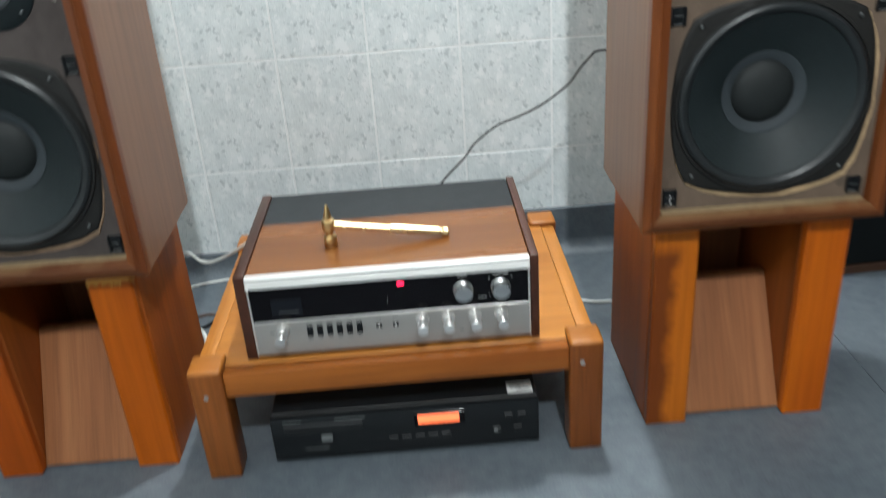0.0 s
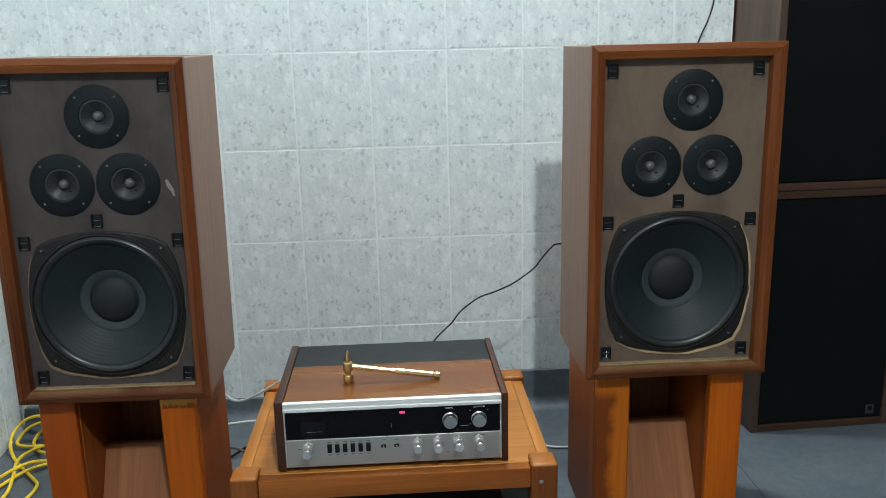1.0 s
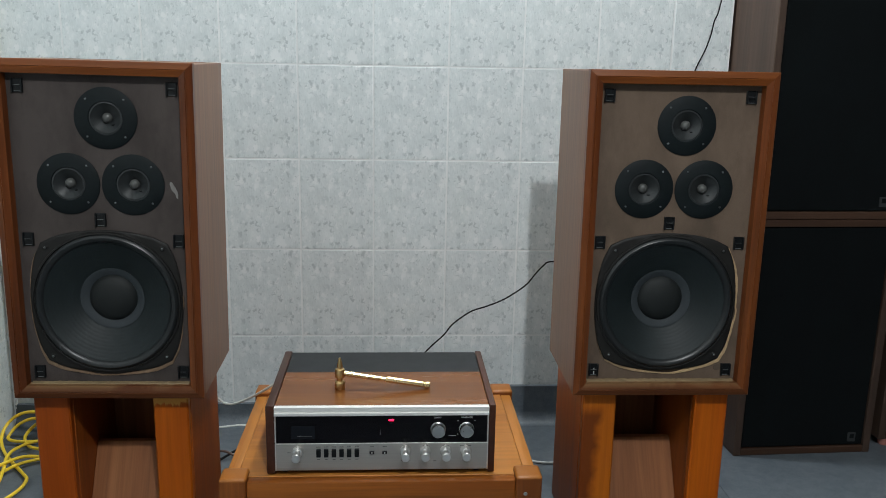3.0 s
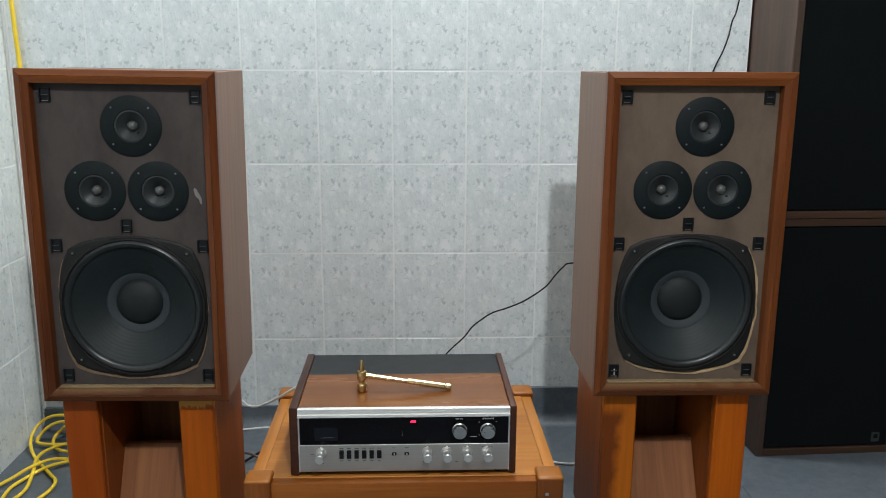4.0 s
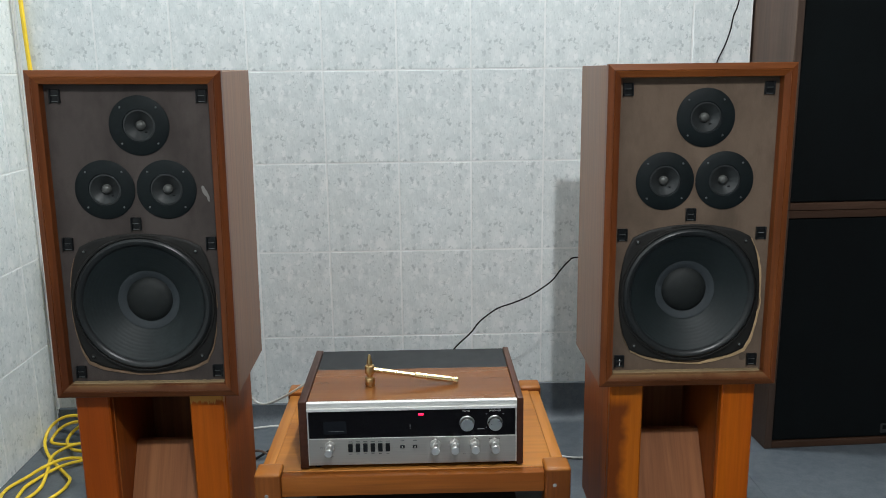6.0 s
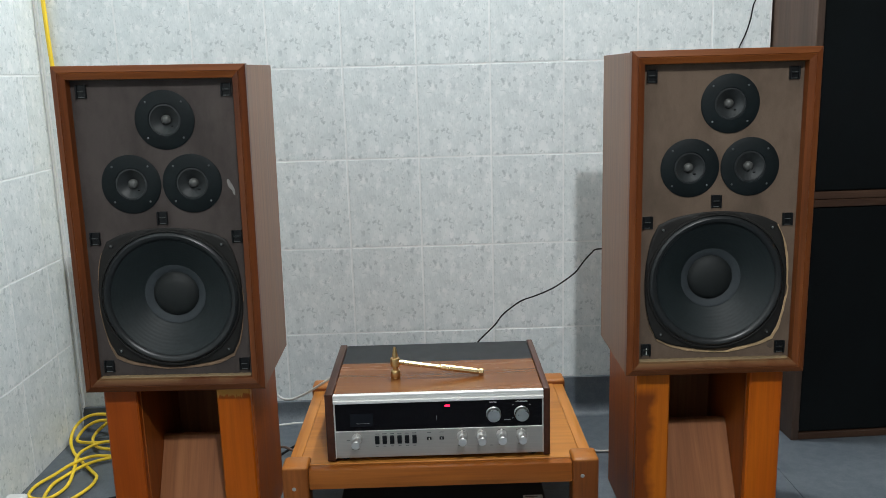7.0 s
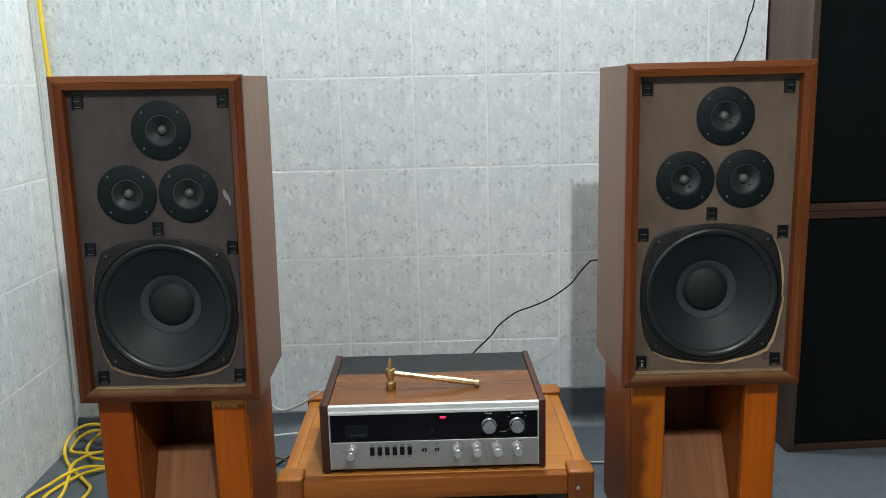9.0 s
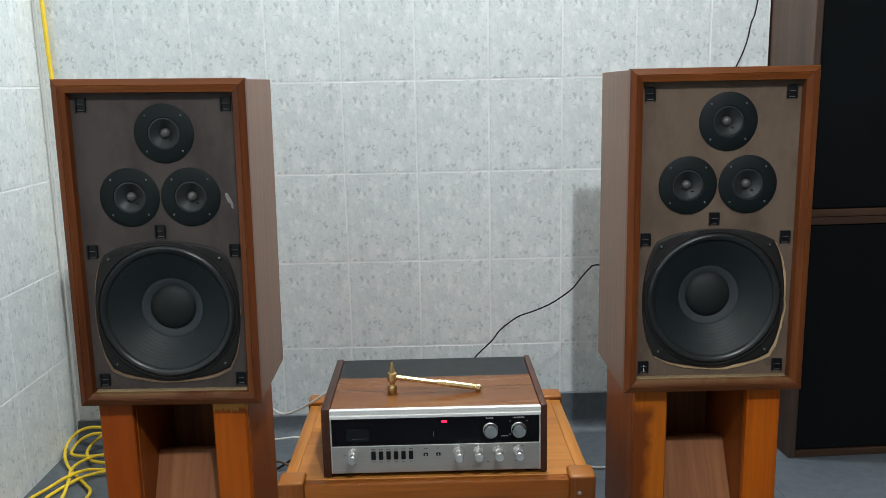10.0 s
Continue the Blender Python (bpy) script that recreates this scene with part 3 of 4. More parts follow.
for x, z, wide, tall, tilt in ((-0.0030, 0.0070, 0.55, 1.0, 18), (0.0000, 0.0000, 0.70, 1.5, 26), (0.0050, -0.0080, 0.45, 1.2, 14), (0.0058, -0.0150, 0.30, 0.6, 30)):
    lathe([(0.0062, 0.0), (0.0058, 0.0005), (0, 0.0006)], facing(x, 0, z) @ Matrix.Rotation(radians(tilt), 4, "Z") @ Matrix.Diagonal((wide, tall, 1, 1)), 9, bm)
at(part("scuff", bm, plain("pale_scuff", (0.20, 0.19, 0.18), 0.6, vary=0.3), sp_left, "pale scuff mark"), 0.134, RECESS - 0.0002, 0.412)
bm = lathe([(0.0075, 0.0), (0.0072, 0.0007), (0.006, 0.0009), (0.0055, 0.0004), (0, 0.0004)], FACING, 20)
at(part("filler_spot", bm, plain("brown_filler", (0.085, 0.060, 0.042), 0.8), sp_right, "round filled screw hole"), 0.117, RECESS - 0.0002, 0.054)


# ---- their wooden stands ----
def speaker_stand(where, w, left_post, right_post, top, label):
    st = thing("speaker_stand", where, label, "speaker stand", "pair of speaker stands")
    p, d = 0.0685, 0.268
    for s in (-1, 1):
        x0, x1 = sorted((s * w / 2, s * (w / 2 - p)))
        part("side_panel", prism([(0.0205, 0), (d, 0), (d, top), (0.0205, top)], x0, x1, 0.002), STAND_SIDE, st, "brown stained side")
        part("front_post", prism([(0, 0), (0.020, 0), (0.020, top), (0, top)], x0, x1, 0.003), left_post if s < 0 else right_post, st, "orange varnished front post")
    x0, x1 = -w / 2 + p + 0.0005, w / 2 - p - 0.0005
    # Board ends at the shadow edge: the dark hollow above stands in for shade.
    part("sloping_board", prism([(0.016, 0.006), (0.030, 0.006), (0.1462, 0.212), (0.1322, 0.212)], x0, x1, 0.001), RAMP, st, "sloping mid-brown board, cut off at the shadow edge")
    part("back_panel", prism([(d - 0.016, 0), (d - 0.002, 0), (d - 0.002, top), (d - 0.016, top)], x0, x1, 0), RAMP, st)
    part("top_board", prism([(0.03, top - 0.016), (d - 0.0165, top - 0.016), (d - 0.0165, top), (0.03, top)], x0, x1, 0), STAND_SIDE, st)
    return st


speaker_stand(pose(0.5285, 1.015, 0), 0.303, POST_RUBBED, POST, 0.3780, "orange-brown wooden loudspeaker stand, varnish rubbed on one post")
speaker_stand(pose(-0.5725, 1.015, 0), 0.300, POST_RED, POST_CHIPPED, 0.3755, "orange-brown wooden loudspeaker stand with a worn post top")


# ---- low teak table ----
TX0, TX1, TY0, TY1, TOP = -0.360, 0.291, 0.968, 1.470, 0.2120
LEGW = 0.054
tb = thing("low_table", pose(0, 0, 0), "low golden teak table with square brown legs", "table")
for x in (TX0, TX1 - LEGW):
    for y in (TY0, TY1 - LEGW):
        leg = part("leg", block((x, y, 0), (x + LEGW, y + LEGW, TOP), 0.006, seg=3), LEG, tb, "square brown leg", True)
        if y == TY0:
            bm = lathe([(0, 0.0012), (0.0035, 0.001), (0.0042, 0)], facing(x + (0.020 if x > 0 else 0.024), y, 0.174 if x > 0 else 0.164), 14)
            part("plug", bm, GREY_PRINT, leg, "pale screw plug", True)
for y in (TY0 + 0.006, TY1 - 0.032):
    part("rail", block((TX0 + LEGW, y, 0.158), (TX1 - LEGW, y + 0.026, 0.2015), 0.003, seg=2), TEAK_SHADED, tb, "golden teak rail with shade in its colour", True)
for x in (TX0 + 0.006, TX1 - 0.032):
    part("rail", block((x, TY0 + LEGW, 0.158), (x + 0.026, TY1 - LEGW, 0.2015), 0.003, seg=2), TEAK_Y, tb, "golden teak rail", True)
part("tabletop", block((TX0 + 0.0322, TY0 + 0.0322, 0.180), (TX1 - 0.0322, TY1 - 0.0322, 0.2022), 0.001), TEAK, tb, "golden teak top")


# ---- stereo receiver ----
RX0, RX1, RY0, RY1, RZ0, RZ1 = -0.257, 0.200, 0.983, 1.303, 0.2315, 0.3715
FX0, FX1 = -0.2395, 0.1860
rc = thing("stereo_receiver", pose(-0.0077, 0.0004, -0.0254) @ Matrix.Scale(1.0158, 4), "vintage silver-faced stereo receiver in a walnut case", "receiver")
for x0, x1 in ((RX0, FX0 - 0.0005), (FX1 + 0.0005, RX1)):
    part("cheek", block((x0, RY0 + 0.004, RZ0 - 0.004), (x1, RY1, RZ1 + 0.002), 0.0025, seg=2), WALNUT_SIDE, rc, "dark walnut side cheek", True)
part("chassis", block((FX0, RY0 + 0.012, RZ0 + 0.002), (FX1, RY1 - 0.004, RZ1 - 0.012), 0), BLACK_STEEL, rc)
part("cover", block((FX0, RY0 + 0.010, RZ1 - 0.0118), (FX1, 1.1740, RZ1), 0.0012), WALNUT, rc, "walnut top cover")
bm = block((FX0, 1.1745, RZ1 - 0.0118), (FX1, RY1 - 0.001, RZ1 - 0.0012), 0.0008)
part("vent", bm, VENT, rc, "matt black rear top plate")
part("lower_panel", block((FX0, RY0 + 0.002, RZ0 + 0.004), (FX1, RY0 + 0.012, 0.2935), 0.0008), SILVER, rc, "brushed silver control panel")
part("dial_glass", block((FX0 + 0.003, RY0 + 0.003, 0.2940), (FX1 - 0.003, RY0 + 0.012, 0.3535), 0.0005), GLASS, rc, "black dial window")
for x in (FX0, FX1 - 0.0028):
    part("dial_edge", block((x, RY0 + 0.001, 0.2940), (x + 0.0028, RY0 + 0.012, 0.3535), 0.0006), BRIGHT, rc)
bm = block((FX0, RY0 - 0.003, 0.3538), (FX1, RY0 + 0.0098, 0.3608), 0.0014, seg=2)
block((FX0, RY0 + 0.000, 0.3608), (FX1, RY0 + 0.0098, 0.3672), 0.0006, bm)
block((FX0, RY0 - 0.001, 0.3672), (FX1, RY0 + 0.0098, RZ1 + 0.0008), 0.0012, bm, 2)
part("top_trim", bm, LIP, rc, "bright ridged aluminium lip")
for x in (FX0, FX1 - 0.0022):
    part("panel_edge", block((x, RY0 + 0.0008, RZ0 + 0.004), (x + 0.0022, RY0 + 0.0030, 0.2930), 0.0005), BRIGHT, rc)
part("dial_line", block((FX0 + 0.002, RY0 + 0.0008, 0.2925), (FX1 - 0.002, RY0 + 0.0022, 0.2945), 0.0003), BRIGHT, rc)
part("meter_window", block((-0.207, RY0 + 0.0022, 0.303), (-0.160, RY0 + 0.0034, 0.331), 0.0004), SMOKE, rc, "smoked tuning meter window")
part("meter_line", block((-0.196, RY0 + 0.0018, 0.3095), (-0.166, RY0 + 0.0026, 0.3098), 0), GREY_PRINT, rc)
part("dial_pointer", block((-0.0315, RY0 + 0.0018, 0.3120), (-0.0307, RY0 + 0.0028, 0.3215), 0), GREY_PRINT, rc)
part("indicator", block((-0.0145, RY0 + 0.0012, 0.3408), (-0.0035, RY0 + 0.0030, 0.3450), 0.0008), RED_LED, rc, "glowing red stereo lamp")


def knob(x, z, r, length, label, material=CHROME):
    prof = [(r * 1.02, 0), (r * 1.02, length * 0.12), (r * 0.93, length * 0.2), (r * 0.93, length * 0.85), (r * 0.86, length), (r * 0.75, length * 0.985), (0, length * 0.97)]
    return at(part("knob", lathe(prof, FACING, 36), material, rc, label, True), x, RY0 + 0.003, z)


def lever_knob(x, z):
    k = at(part("knob", lathe([(0.0060, 0.005), (0.0060, 0.018), (0.0084, 0.0205), (0.0088, 0.0330), (0.0078, 0.0345), (0, 0.0342)], FACING, 24), CHROME, rc, "small chrome control knob", True), x, RY0 + 0.002, z)
    part("collar", lathe([(0.0108, 0), (0.0108, 0.0035), (0.0086, 0.0065), (0.0058, 0.0070)], FACING, 24), CHROME, k, "chrome collar", True)
    part("pointer", block((-0.0013, -0.0070, 0.004), (0.0013, -0.0005, 0.0130), 0.0006), CHROME, k)


for x in (0.0845, 0.1415):
    knob(x, 0.3225, 0.0150, 0.014, "round brushed aluminium knob", SPUN)
for x in (-0.1945, 0.0195, 0.0590, 0.1000, 0.1405):
    lever_knob(x, 0.2775)
for k in range(6):
    x = -0.1535 + k * 0.0152
    part("push_button", block((x - 0.0044, RY0 - 0.0008, 0.2645), (x + 0.0044, RY0 + 0.004, 0.2825), 0.0008), CLIP, rc, "black push button")
for x in (-0.0475, -0.0220):
    part("slide_switch", block((x - 0.0046, RY0 - 0.0005, 0.2705), (x + 0.0046, RY0 + 0.003, 0.2770), 0.0006), CLIP, rc, "small black switch")
    part("switch_nib", block((x - 0.001, RY0 - 0.0035, 0.2725), (x + 0.0012, RY0, 0.2755), 0.0003), CHROME, rc)
# lettering too small to read: fine bars
for x, z, w in ((-0.197, 0.2545, 0.016), (0.0195, 0.2555, 0.016), (0.0590, 0.2555, 0.010), (0.1000, 0.2555, 0.010), (0.1405, 0.2555, 0.012), (-0.212, 0.2745, 0.007), (0.0790, 0.2545, 0.006)) + tuple((-0.1535 + k * 0.0152, 0.2865, 0.0085) for k in range(6)) + tuple((-0.1535 + k * 0.0152, 0.2595, 0.006) for k in range(6)) + ((-0.0475, 0.2865, 0.008), (-0.0220, 0.2865, 0.008), (0.0195, 0.2875, 0.012), (0.059, 0.2875, 0.010), (0.100, 0.2875, 0.012), (0.1405, 0.2875, 0.022)):
    part("lettering", block((x - w / 2, RY0 + 0.0012, z - 0.0005), (x + w / 2, RY0 + 0.0022, z + 0.0005), 0), DARK_PRINT, rc)
def words(text, x, z, width, high):
    """Raised lettering on the dial window, its middle at x, drawn to its width and height."""
    font = bpy.data.curves.new("lettering", "FONT")
    font.body, font.align_x, font.extrude, font.resolution_u = text, "CENTER", 0.02, 3
    ob = new("lettering", font)
    me = bpy.data.meshes.new_from_object(ob)
    bpy.data.objects.remove(ob)
    span = max(v.co.x for v in me.vertices) - min(v.co.x for v in me.vertices)
    tall = max(v.co.y for v in me.vertices)
    me.transform(Matrix.Translation((x, RY0 + 0.0028, z)) @ Matrix.Rotation(radians(90), 4, "X") @ Matrix.Diagonal((width / span, high / tall, 0.02, 1)))
    me.materials.append(PAPER)
    new("lettering", me).parent = rc


words("TUNING", 0.0830, 0.3462, 0.0150, 0.0032)
words("LOUDNESS", 0.1415, 0.3462, 0.0235, 0.0032)
for x, z, w in ((0.1130, 0.3088, 0.014), (0.1240, 0.3405, 0.003), (0.1585, 0.3405, 0.003), (0.1240, 0.3120, 0.002)):
    part("lettering", block((x - w / 2, RY0 + 0.0018, z - 0.0006), (x + w / 2, RY0 + 0.0032, z + 0.0004), 0), GREY_PRINT, rc)
for x in (-0.222, 0.165):
    for y in (RY0 + 0.03, RY1 - 0.04):
        part("foot", lathe([(0, 0.2241), (0.011, 0.2241), (0.012, 0.2335), (0, 0.2335)], Matrix.Translation((x, y, 0)), 20), CLIP, rc, "round black foot", True)


# ---- brass hammer lying on the receiver ----
hm = thing("brass_hammer", pose(-0.1255, 1.0955, 0.3520) @ Matrix.Scale(1.0158, 4), "small polished brass hammer resting on its head", "hammer")
part("head", lathe([(0, 0.0), (0.0098, 0.0), (0.0104, 0.001), (0.0104, 0.015), (0.0095, 0.0165), (0.0060, 0.0185), (0.0055, 0.0225), (0.0068, 0.0245), (0.0098, 0.0265), (0.0102, 0.030), (0.0102, 0.042), (0.0092, 0.0440), (0.0046, 0.0455), (0.0042, 0.0470), (0.0062, 0.0480), (0.0062, 0.0510), (0.0050, 0.0550), (0.0030, 0.0660), (0.0020, 0.0680), (0, 0.0685)], Matrix(), 32), BRASS_DARK, hm, "turned brass head with a pin peen", True)
slant = Matrix.Translation((0.006, 0, 0.0345)) @ Matrix.Rotation(radians(90 + 8.9), 4, "Y")
part("handle", lathe([(0, 0.0), (0.0056, 0.0), (0.0060, 0.006), (0.0056, 0.012), (0.0050, 0.085), (0.0052, 0.090)], slant, 20), BRASS, hm, "slim polished brass handle", True)
part("grip", lathe([(0.0052, 0.090), (0.0064, 0.092), (0.0068, 0.168), (0.0056, 0.170), (0.0056, 0.172), (0.0074, 0.174), (0.0074, 0.181), (0.0064, 0.183), (0, 0.183)], slant, 8), BRASS, hm, "faceted brass grip with an end knob")


# ---- black disc player on the floor under the table ----
cd = thing("disc_player", pose(-0.031, 0.990, 0), "black disc player with a lit orange display on the floor", "disc player")
part("case", block((-0.2200, 0.012, 0.012), (0.2200, 0.290, 0.0955), 0.0015), BLACK_STEEL, cd, "black steel case")
part("front_panel", block((-0.2210, 0.0, 0.010), (0.2210, 0.0118, 0.0960), 0.0025, seg=2), BLACK_TRIM, cd, "glossy black front panel", True)
part("disc_tray", block((-0.2000, -0.0022, 0.064), (-0.0700, 0.002, 0.080), 0.0010), BLACK_STEEL, cd, "closed disc drawer")
part("display", block((0.0150, -0.0015, 0.0600), (0.0980, 0.002, 0.0860), 0.0008), GLASS, cd, "display window")
part("lit_display", block((0.0205, -0.0024, 0.0650), (0.0890, -0.0010, 0.0815), 0.0004), ORANGE_LCD, cd, "glowing orange display")
for k in range(5):
    part("button", block((-0.030 + k * 0.022, -0.0022, 0.034), (-0.014 + k * 0.022, 0.002, 0.042), 0.0008), BLACK_STEEL, cd)
for x, z in ((0.150, 0.040), (0.185, 0.040), (0.170, 0.066), (0.192, 0.066)):
    part("button", block((x - 0.007, -0.0030, z - 0.005), (x + 0.007, 0.002, z + 0.005), 0.0010), BLACK_STEEL, cd)
part("button_mark", block((0.1455, -0.0036, 0.0385), (0.1515, -0.0028, 0.0425), 0), GREY_PRINT, cd)
part("disc_mark", block((-0.140, -0.0030, 0.045), (-0.122, 0.001, 0.056), 0.0003), SLOT, cd, "small grey format mark")
for x, w, z in ((-0.185, 0.030, 0.0875), (-0.150, 0.040, 0.030), (-0.090, 0.050, 0.0865)):
    part("lettering", block((x - w / 2, -0.0006, z - 0.0008), (x + w / 2, 0.0005, z + 0.0008), 0), SLOT, cd)
part("sticker", block((0.1720, 0.020, 0.0953), (0.2140, 0.050, 0.0960), 0), PAPER, cd, "white paper sticker")
for x, w, y in ((0.190, 0.026, 0.043), (0.186, 0.018, 0.036), (0.198, 0.022, 0.029)):
    part("sticker_print", block((x - w / 2, y - 0.0015, 0.0958), (x + w / 2, y + 0.0015, 0.0963), 0), DARK_PRINT, cd)
for x in (-0.18, 0.18):
    for y in (0.04, 0.25):
        part("foot", lathe([(0, 0), (0.017, 0), (0.018, 0.012), (0, 0.012)], Matrix.Translation((x, y, 0)), 20), CLIP, cd, "round black foot", True)


# ---- stacked dark loudspeakers beside the wall ----
def dark_speaker(where, h, label):
    w, d, t = 0.390, 0.269, 0.020
    sp = thing("floor_speaker", where, label, "loudspeaker", "stacked dark loudspeakers")
    for x0, x1 in ((0, t), (w - t, w)):
        part("side_panel", block((x0, 0, 0), (x1, d, h), 0.002), OLD_WOOD, sp, "dull dark walnut side")
    for z0, z1 in ((0, t), (h - t, h)):
        part("end_panel", block((t, 0.001, z0 + 0.0005), (w - t, d, z1 - 0.0005), 0.0015), OLD_WOOD_X, sp)
    part("back_panel", block((t, d - 0.012, t), (w - t, d - 0.001, h - t), 0), OLD_WOOD, sp)
    part("grille", block((t + 0.0015, 0.005, t + 0.0015), (w - t - 0.0015, 0.022, h - t - 0.0015), 0.004, seg=2), GRILLE, sp, "black cloth grille")
    badge = part("badge", block((w - 0.066, 0.0025, 0.032), (w - 0.044, 0.0062, 0.058), 0.0008), BADGE, sp, "small dull grey badge")
    part("badge_bar", block((w - 0.061, 0.0018, 0.042), (w - 0.049, 0.0028, 0.054), 0.0003), GRILLE, badge)
    return sp


TURNED = 2.5
lower = dark_speaker(pose(0.907, 1.464, 0, 0, 0, TURNED), 0.6520, "dark walnut loudspeaker with black grille on the floor")
dark_speaker(pose(0.907, 1.464, 0.6522, 0, 0, TURNED), 0.6800, "dark walnut loudspeaker with black grille, stacked on another")
third = dark_speaker(pose(1.338, 1.512, 0.022, 0, 0, TURNED), 0.660, "dark wooden loudspeaker raised on small pink feet")
for x in (0.03, 0.35):
    for y in (0.02, 0.235):
        part("foot", lathe([(0, -0.022), (0.013, -0.022), (0.016, -0.010), (0.013, 0), (0, 0)], Matrix.Translation((x, y, 0)), 16), PINK, third, "dull pink rubber foot", True)


# ---- cables ----
cable("wall_cable", [(0.020, 1.332, 0.270), (0.030, 1.355, 0.282), (0.052, 1.380, 0.312), (0.074, 1.385, 0.338), (0.110, 1.385, 0.373), (0.127, 1.385, 0.396), (0.146, 1.385, 0.413), (0.177, 1.385, 0.434), (0.212, 1.385, 0.446), (0.247, 1.385, 0.460), (0.275, 1.385, 0.476), (0.310, 1.385, 0.502), (0.331, 1.385, 0.529), (0.351, 1.385, 0.551), (0.368, 1.385, 0.560), (0.460, 1.420, 0.560), (0.560, 1.500, 0.720), (0.680, 1.580, 0.900), (0.770, 1.660, 0.990), (0.791, 1.660, 1.037), (0.807, 1.660, 1.073), (0.818, 1.660, 1.109), (0.824, 1.660, 1.145), (0.834, 1.660, 1.173), (0.845, 1.665, 1.250), (0.850, 1.670, 1.400), (0.840, 1.670, 1.600)], 0.0019, BLACK_CORD, "thin black cable rising from the receiver before the tiled wall")
cable("receiver_cord", [(-0.240, 1.329, 0.296), (-0.291, 1.320, 0.275), (-0.330, 1.340, 0.245), (-0.370, 1.375, 0.212), (-0.410, 1.405, 0.186), (-0.440, 1.430, 0.178), (-0.475, 1.455, 0.185), (-0.52, 1.48, 0.12), (-0.56, 1.50, 0.02), (-0.60, 1.52, 0.004)], 0.0032, WHITE_CORD, "pale cord drooping from the receiver's back")
cable("pale_cord", [(-0.62, 1.60, 0.004), (-0.54, 1.650, 0.004), (-0.48, 1.668, 0.004), (-0.426, 1.674, 0.004), (-0.30, 1.66, 0.004), (0.0, 1.60, 0.004), (0.22, 1.50, 0.004), (0.344, 1.446, 0.004), (0.372, 1.434, 0.004), (0.408, 1.430, 0.004), (0.50, 1.44, 0.004)], 0.0030, WHITE_CORD, "pale cord lying across the floor behind the table")
cable("loose_black_cord", [(-0.50, 1.44, 0.004), (-0.466, 1.459, 0.006), (-0.448, 1.470, 0.012), (-0.430, 1.490, 0.016), (-0.410, 1.535, 0.008), (-0.37, 1.58, 0.004), (-0.30, 1.60, 0.004)], 0.0034, BLACK_CORD, "short black cord on the floor behind the stand")
cable("loose_grey_cord", [(-0.53, 1.40, 0.004), (-0.490, 1.430, 0.012), (-0.468, 1.420, 0.018), (-0.452, 1.385, 0.010), (-0.462, 1.350, 0.004), (-0.455, 1.31, 0.004)], 0.0045, WHITE_CORD, "tangled pale cord end on the floor by the table")
cable("loose_brown_cord", [(-0.52, 1.49, 0.004), (-0.475, 1.492, 0.014), (-0.450, 1.478, 0.020), (-0.425, 1.470, 0.012), (-0.40, 1.475, 0.004)], 0.0034, plain("brown_cord", (0.10, 0.055, 0.04), 0.5), "tangled brown cord on the floor by the table")
cable("yellow_cable_drop", [(-1.049, 1.688, HIGH - 0.02), (-1.051, 1.690, 1.9), (-1.048, 1.690, 1.3), (-1.045, 1.690, 1.10), (-1.042, 1.690, 1.0), (-1.038, 1.688, 0.7), (-1.02, 1.682, 0.4), (-0.99, 1.67, 0.15), (-0.95, 1.63, 0.03), (-0.90, 1.58, 0.008), (-0.84, 1.54, 0.008)], 0.0056, YELLOW, "yellow cable hanging down the wall corner")
coil = [(-0.86, 1.49, 0.010), (-0.921, 1.462, 0.012), (-0.964, 1.425, 0.014), (-0.999, 1.363, 0.010), (-1.010, 1.321, 0.008), (-0.995, 1.25, 0.008), (-0.945, 1.235, 0.008), (-0.912, 1.30, 0.008),
        (-0.912, 1.359, 0.008), (-0.936, 1.394, 0.008), (-0.986, 1.452, 0.008), (-1.033, 1.513, 0.008), (-1.060, 1.56, 0.022), (-1.063, 1.60, 0.042), (-1.038, 1.62, 0.064), (-0.994, 1.62, 0.073), (-0.93, 1.61, 0.065),
        (-0.90, 1.59, 0.055), (-0.95, 1.60, 0.060), (-1.000, 1.615, 0.055), (-1.035, 1.610, 0.040), (-1.052, 1.590, 0.020), (-1.045, 1.572, 0.014), (-1.010, 1.568, 0.010), (-0.960, 1.575, 0.010), (-0.91, 1.60, 0.020),
        (-0.90, 1.63, 0.040), (-0.960, 1.640, 0.050), (-1.000, 1.620, 0.030), (-1.012, 1.590, 0.012), (-0.985, 1.545, 0.010), (-0.945, 1.505, 0.020), (-0.90, 1.50, 0.020), (-0.90, 1.53, 0.022), (-0.960, 1.545, 0.022),
        (-0.998, 1.508, 0.020), (-0.999, 1.453, 0.022), (-0.980, 1.391, 0.020), (-0.970, 1.319, 0.008), (-0.99, 1.26, 0.008), (-1.04, 1.27, 0.008), (-1.051, 1.323, 0.008), (-1.022, 1.375, 0.014), (-0.988, 1.404, 0.028), (-0.955, 1.452, 0.024), (-0.90, 1.475, 0.012), (-0.84, 1.50, 0.008)]
cable("yellow_cable_coil", coil, 0.0043, YELLOW, "tangled coil of yellow cable on the floor in the corner", "cable")


cable("thin_black_cord", [(-0.93, 1.19, 0.003), (-0.88, 1.235, 0.003), (-0.837, 1.262, 0.003), (-0.79, 1.275, 0.003), (-0.735, 1.292, 0.003), (-0.70, 1.32, 0.003)], 0.0026, BLACK_CORD, "thin black cord lying on the floor behind the stand")
plug = thing("power_plug", pose(-1.046, 1.205, 0), "white cable plug with black cap on the floor", "plug")
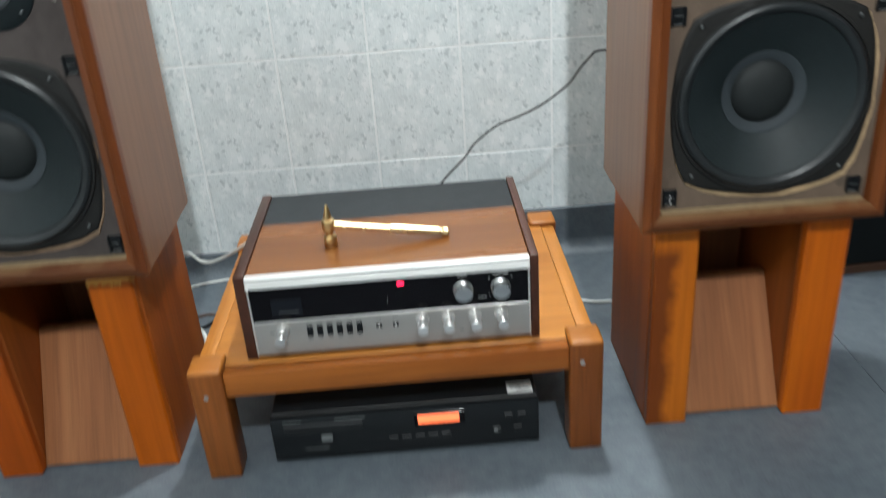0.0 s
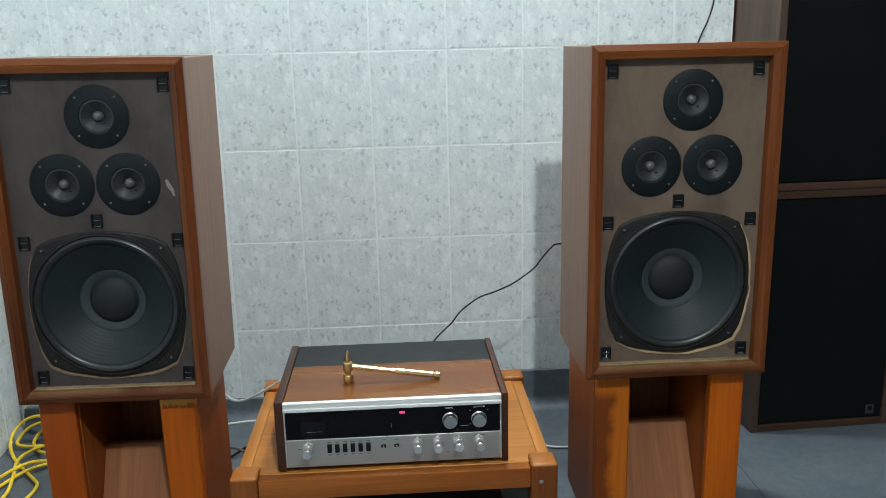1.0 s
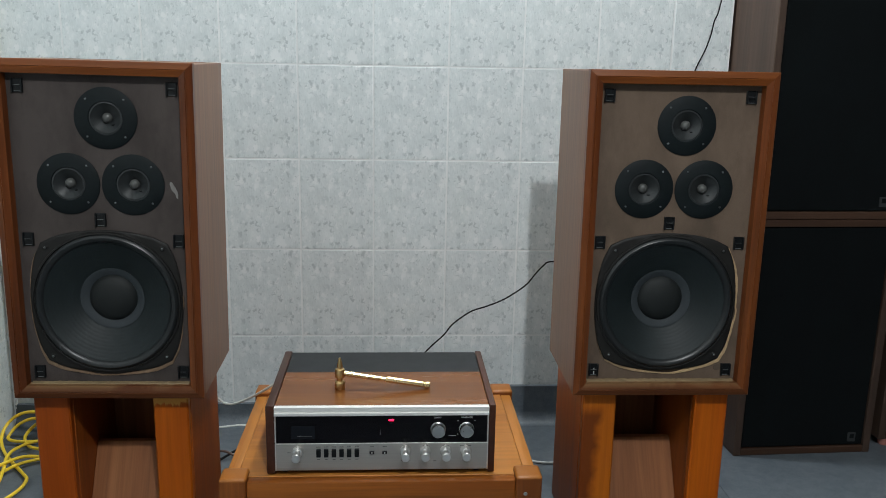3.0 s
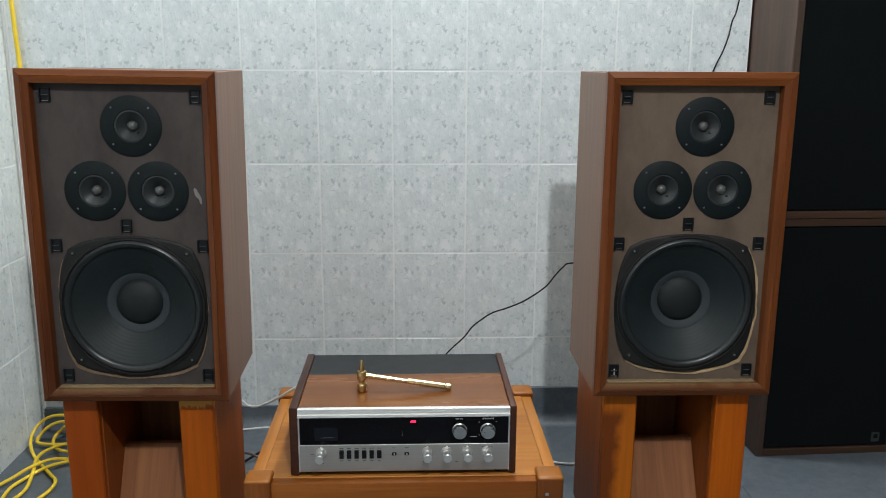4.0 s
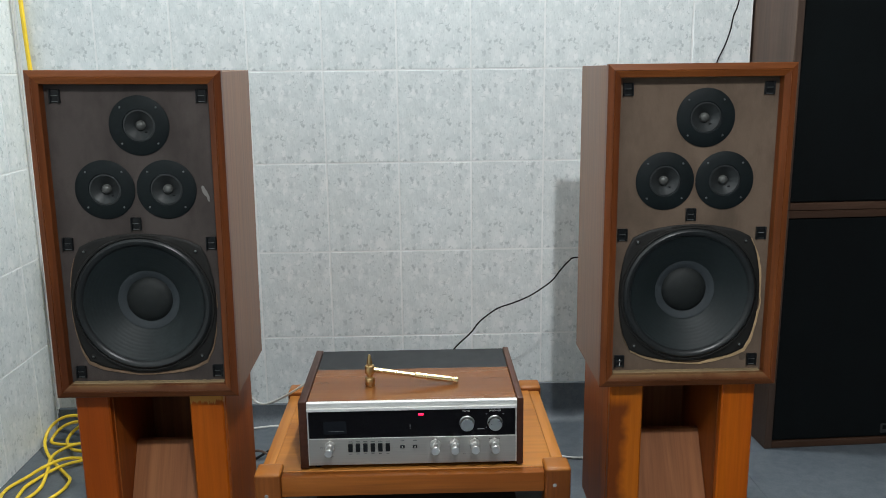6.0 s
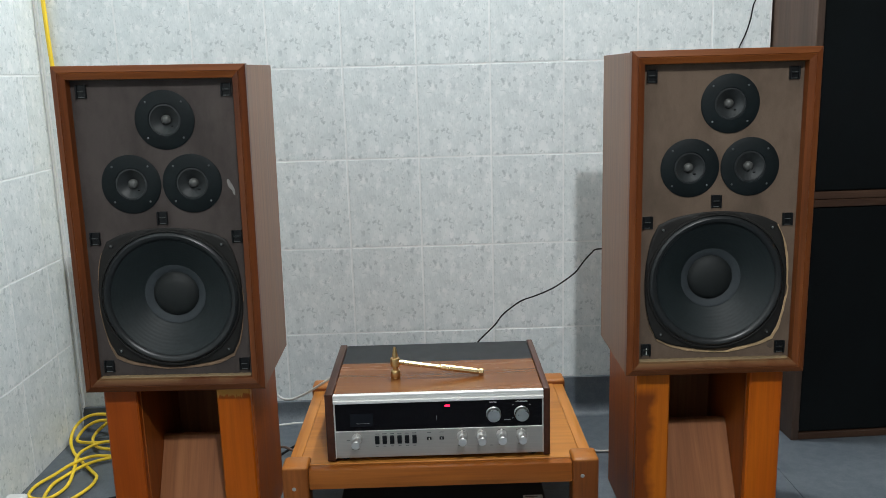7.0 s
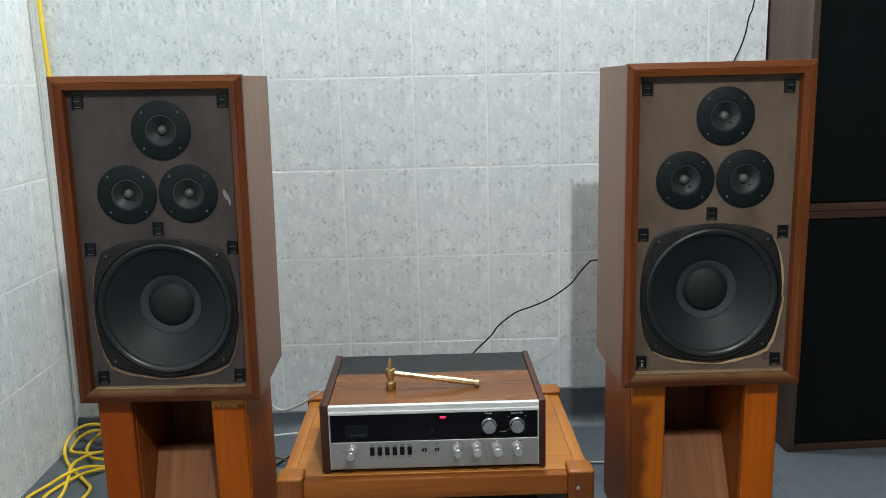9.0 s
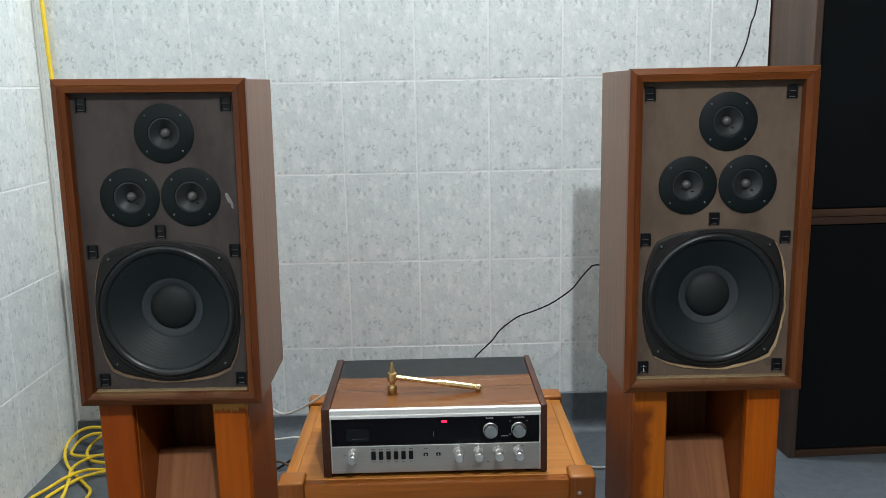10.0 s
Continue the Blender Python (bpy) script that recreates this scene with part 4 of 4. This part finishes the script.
part("plug_body", block((-0.024, -0.045, 0.0), (0.024, 0.030, 0.038), 0.007, seg=3), PAPER, plug, "rounded white plug body", True)
part("cap", block((0.0242, -0.020, 0.006), (0.062, 0.018, 0.030), 0.004, seg=2), CLIP, plug, "black cap", True)


# ---- wall tiles, a piece each ----
TW, TH, GAP = 0.200, 0.250, 0.0042


def tile_mesh(name, w, h):
    """A tile that faces -y, its middle at the origin."""
    bm = bmesh.new()
    w, h, e = (w - 0.0047) / 2, (h - GAP) / 2, 0.0009
    rows = [[bm.verts.new((sx * (w - i), y, sz * (h - i))) for sx, sz in ((-1, -1), (1, -1), (1, 1), (-1, 1))] for i, y in ((0, 0.006), (0, 0.0006), (e, 0))]
    for p, q in zip(rows, rows[1:]):
        for k in range(4):
            bm.faces.new((p[k], p[(k + 1) % 4], q[(k + 1) % 4], q[k]))
    bm.faces.new(rows[-1])
    bmesh.ops.recalc_face_normals(bm, faces=bm.faces)
    me = bpy.data.meshes.new(name)
    bm.to_mesh(me)
    bm.free()
    me.materials.append(TILE)
    return me


TILES = {}


def lay(parent, place, turn, u0, u1, z0, z1):
    """One tile between u0..u1 along the wall and z0..z1; cut tiles get a mesh of their size."""
    size = (round(u1 - u0, 3), round(z1 - z0, 3))
    if size not in TILES:
        TILES[size] = tile_mesh("tile", *size)
    ob = new("tile", TILES[size])
    ob.parent = parent
    ob.matrix_basis = place((u0 + u1) / 2, (z0 + z1) / 2) @ pose(0, random.uniform(0, 0.0004), 0, 0, 0, turn)


LINES_Z = [0.015 + TH * k for k in range(10)]
LINES_X = [WALL_X] + [-0.07 + TW * k for k in range(-5, 6)]
for z0, z1 in zip(LINES_Z, LINES_Z[1:]):
    for x0, x1 in zip(LINES_X, LINES_X[1:]):
        x1 = min(x1, 0.888)
        foot = 0.064 if x1 < -0.06 else 0.114
        lay(wall_north, lambda u, z: pose(u, WALL_Y, z), 0, x0, x1, max(z0, foot), z1)
LINES_Y = [WALL_Y] + [1.585 - TW * k for k in range(0, 9)]
for z0, z1 in zip(LINES_Z, LINES_Z[1:]):
    for y1, y0 in zip(LINES_Y, LINES_Y[1:]):
        lay(wall_west, lambda u, z: pose(WALL_X, u, z), 90, y0, y1, z0 if z0 > 0.1 else -0.002, z1)
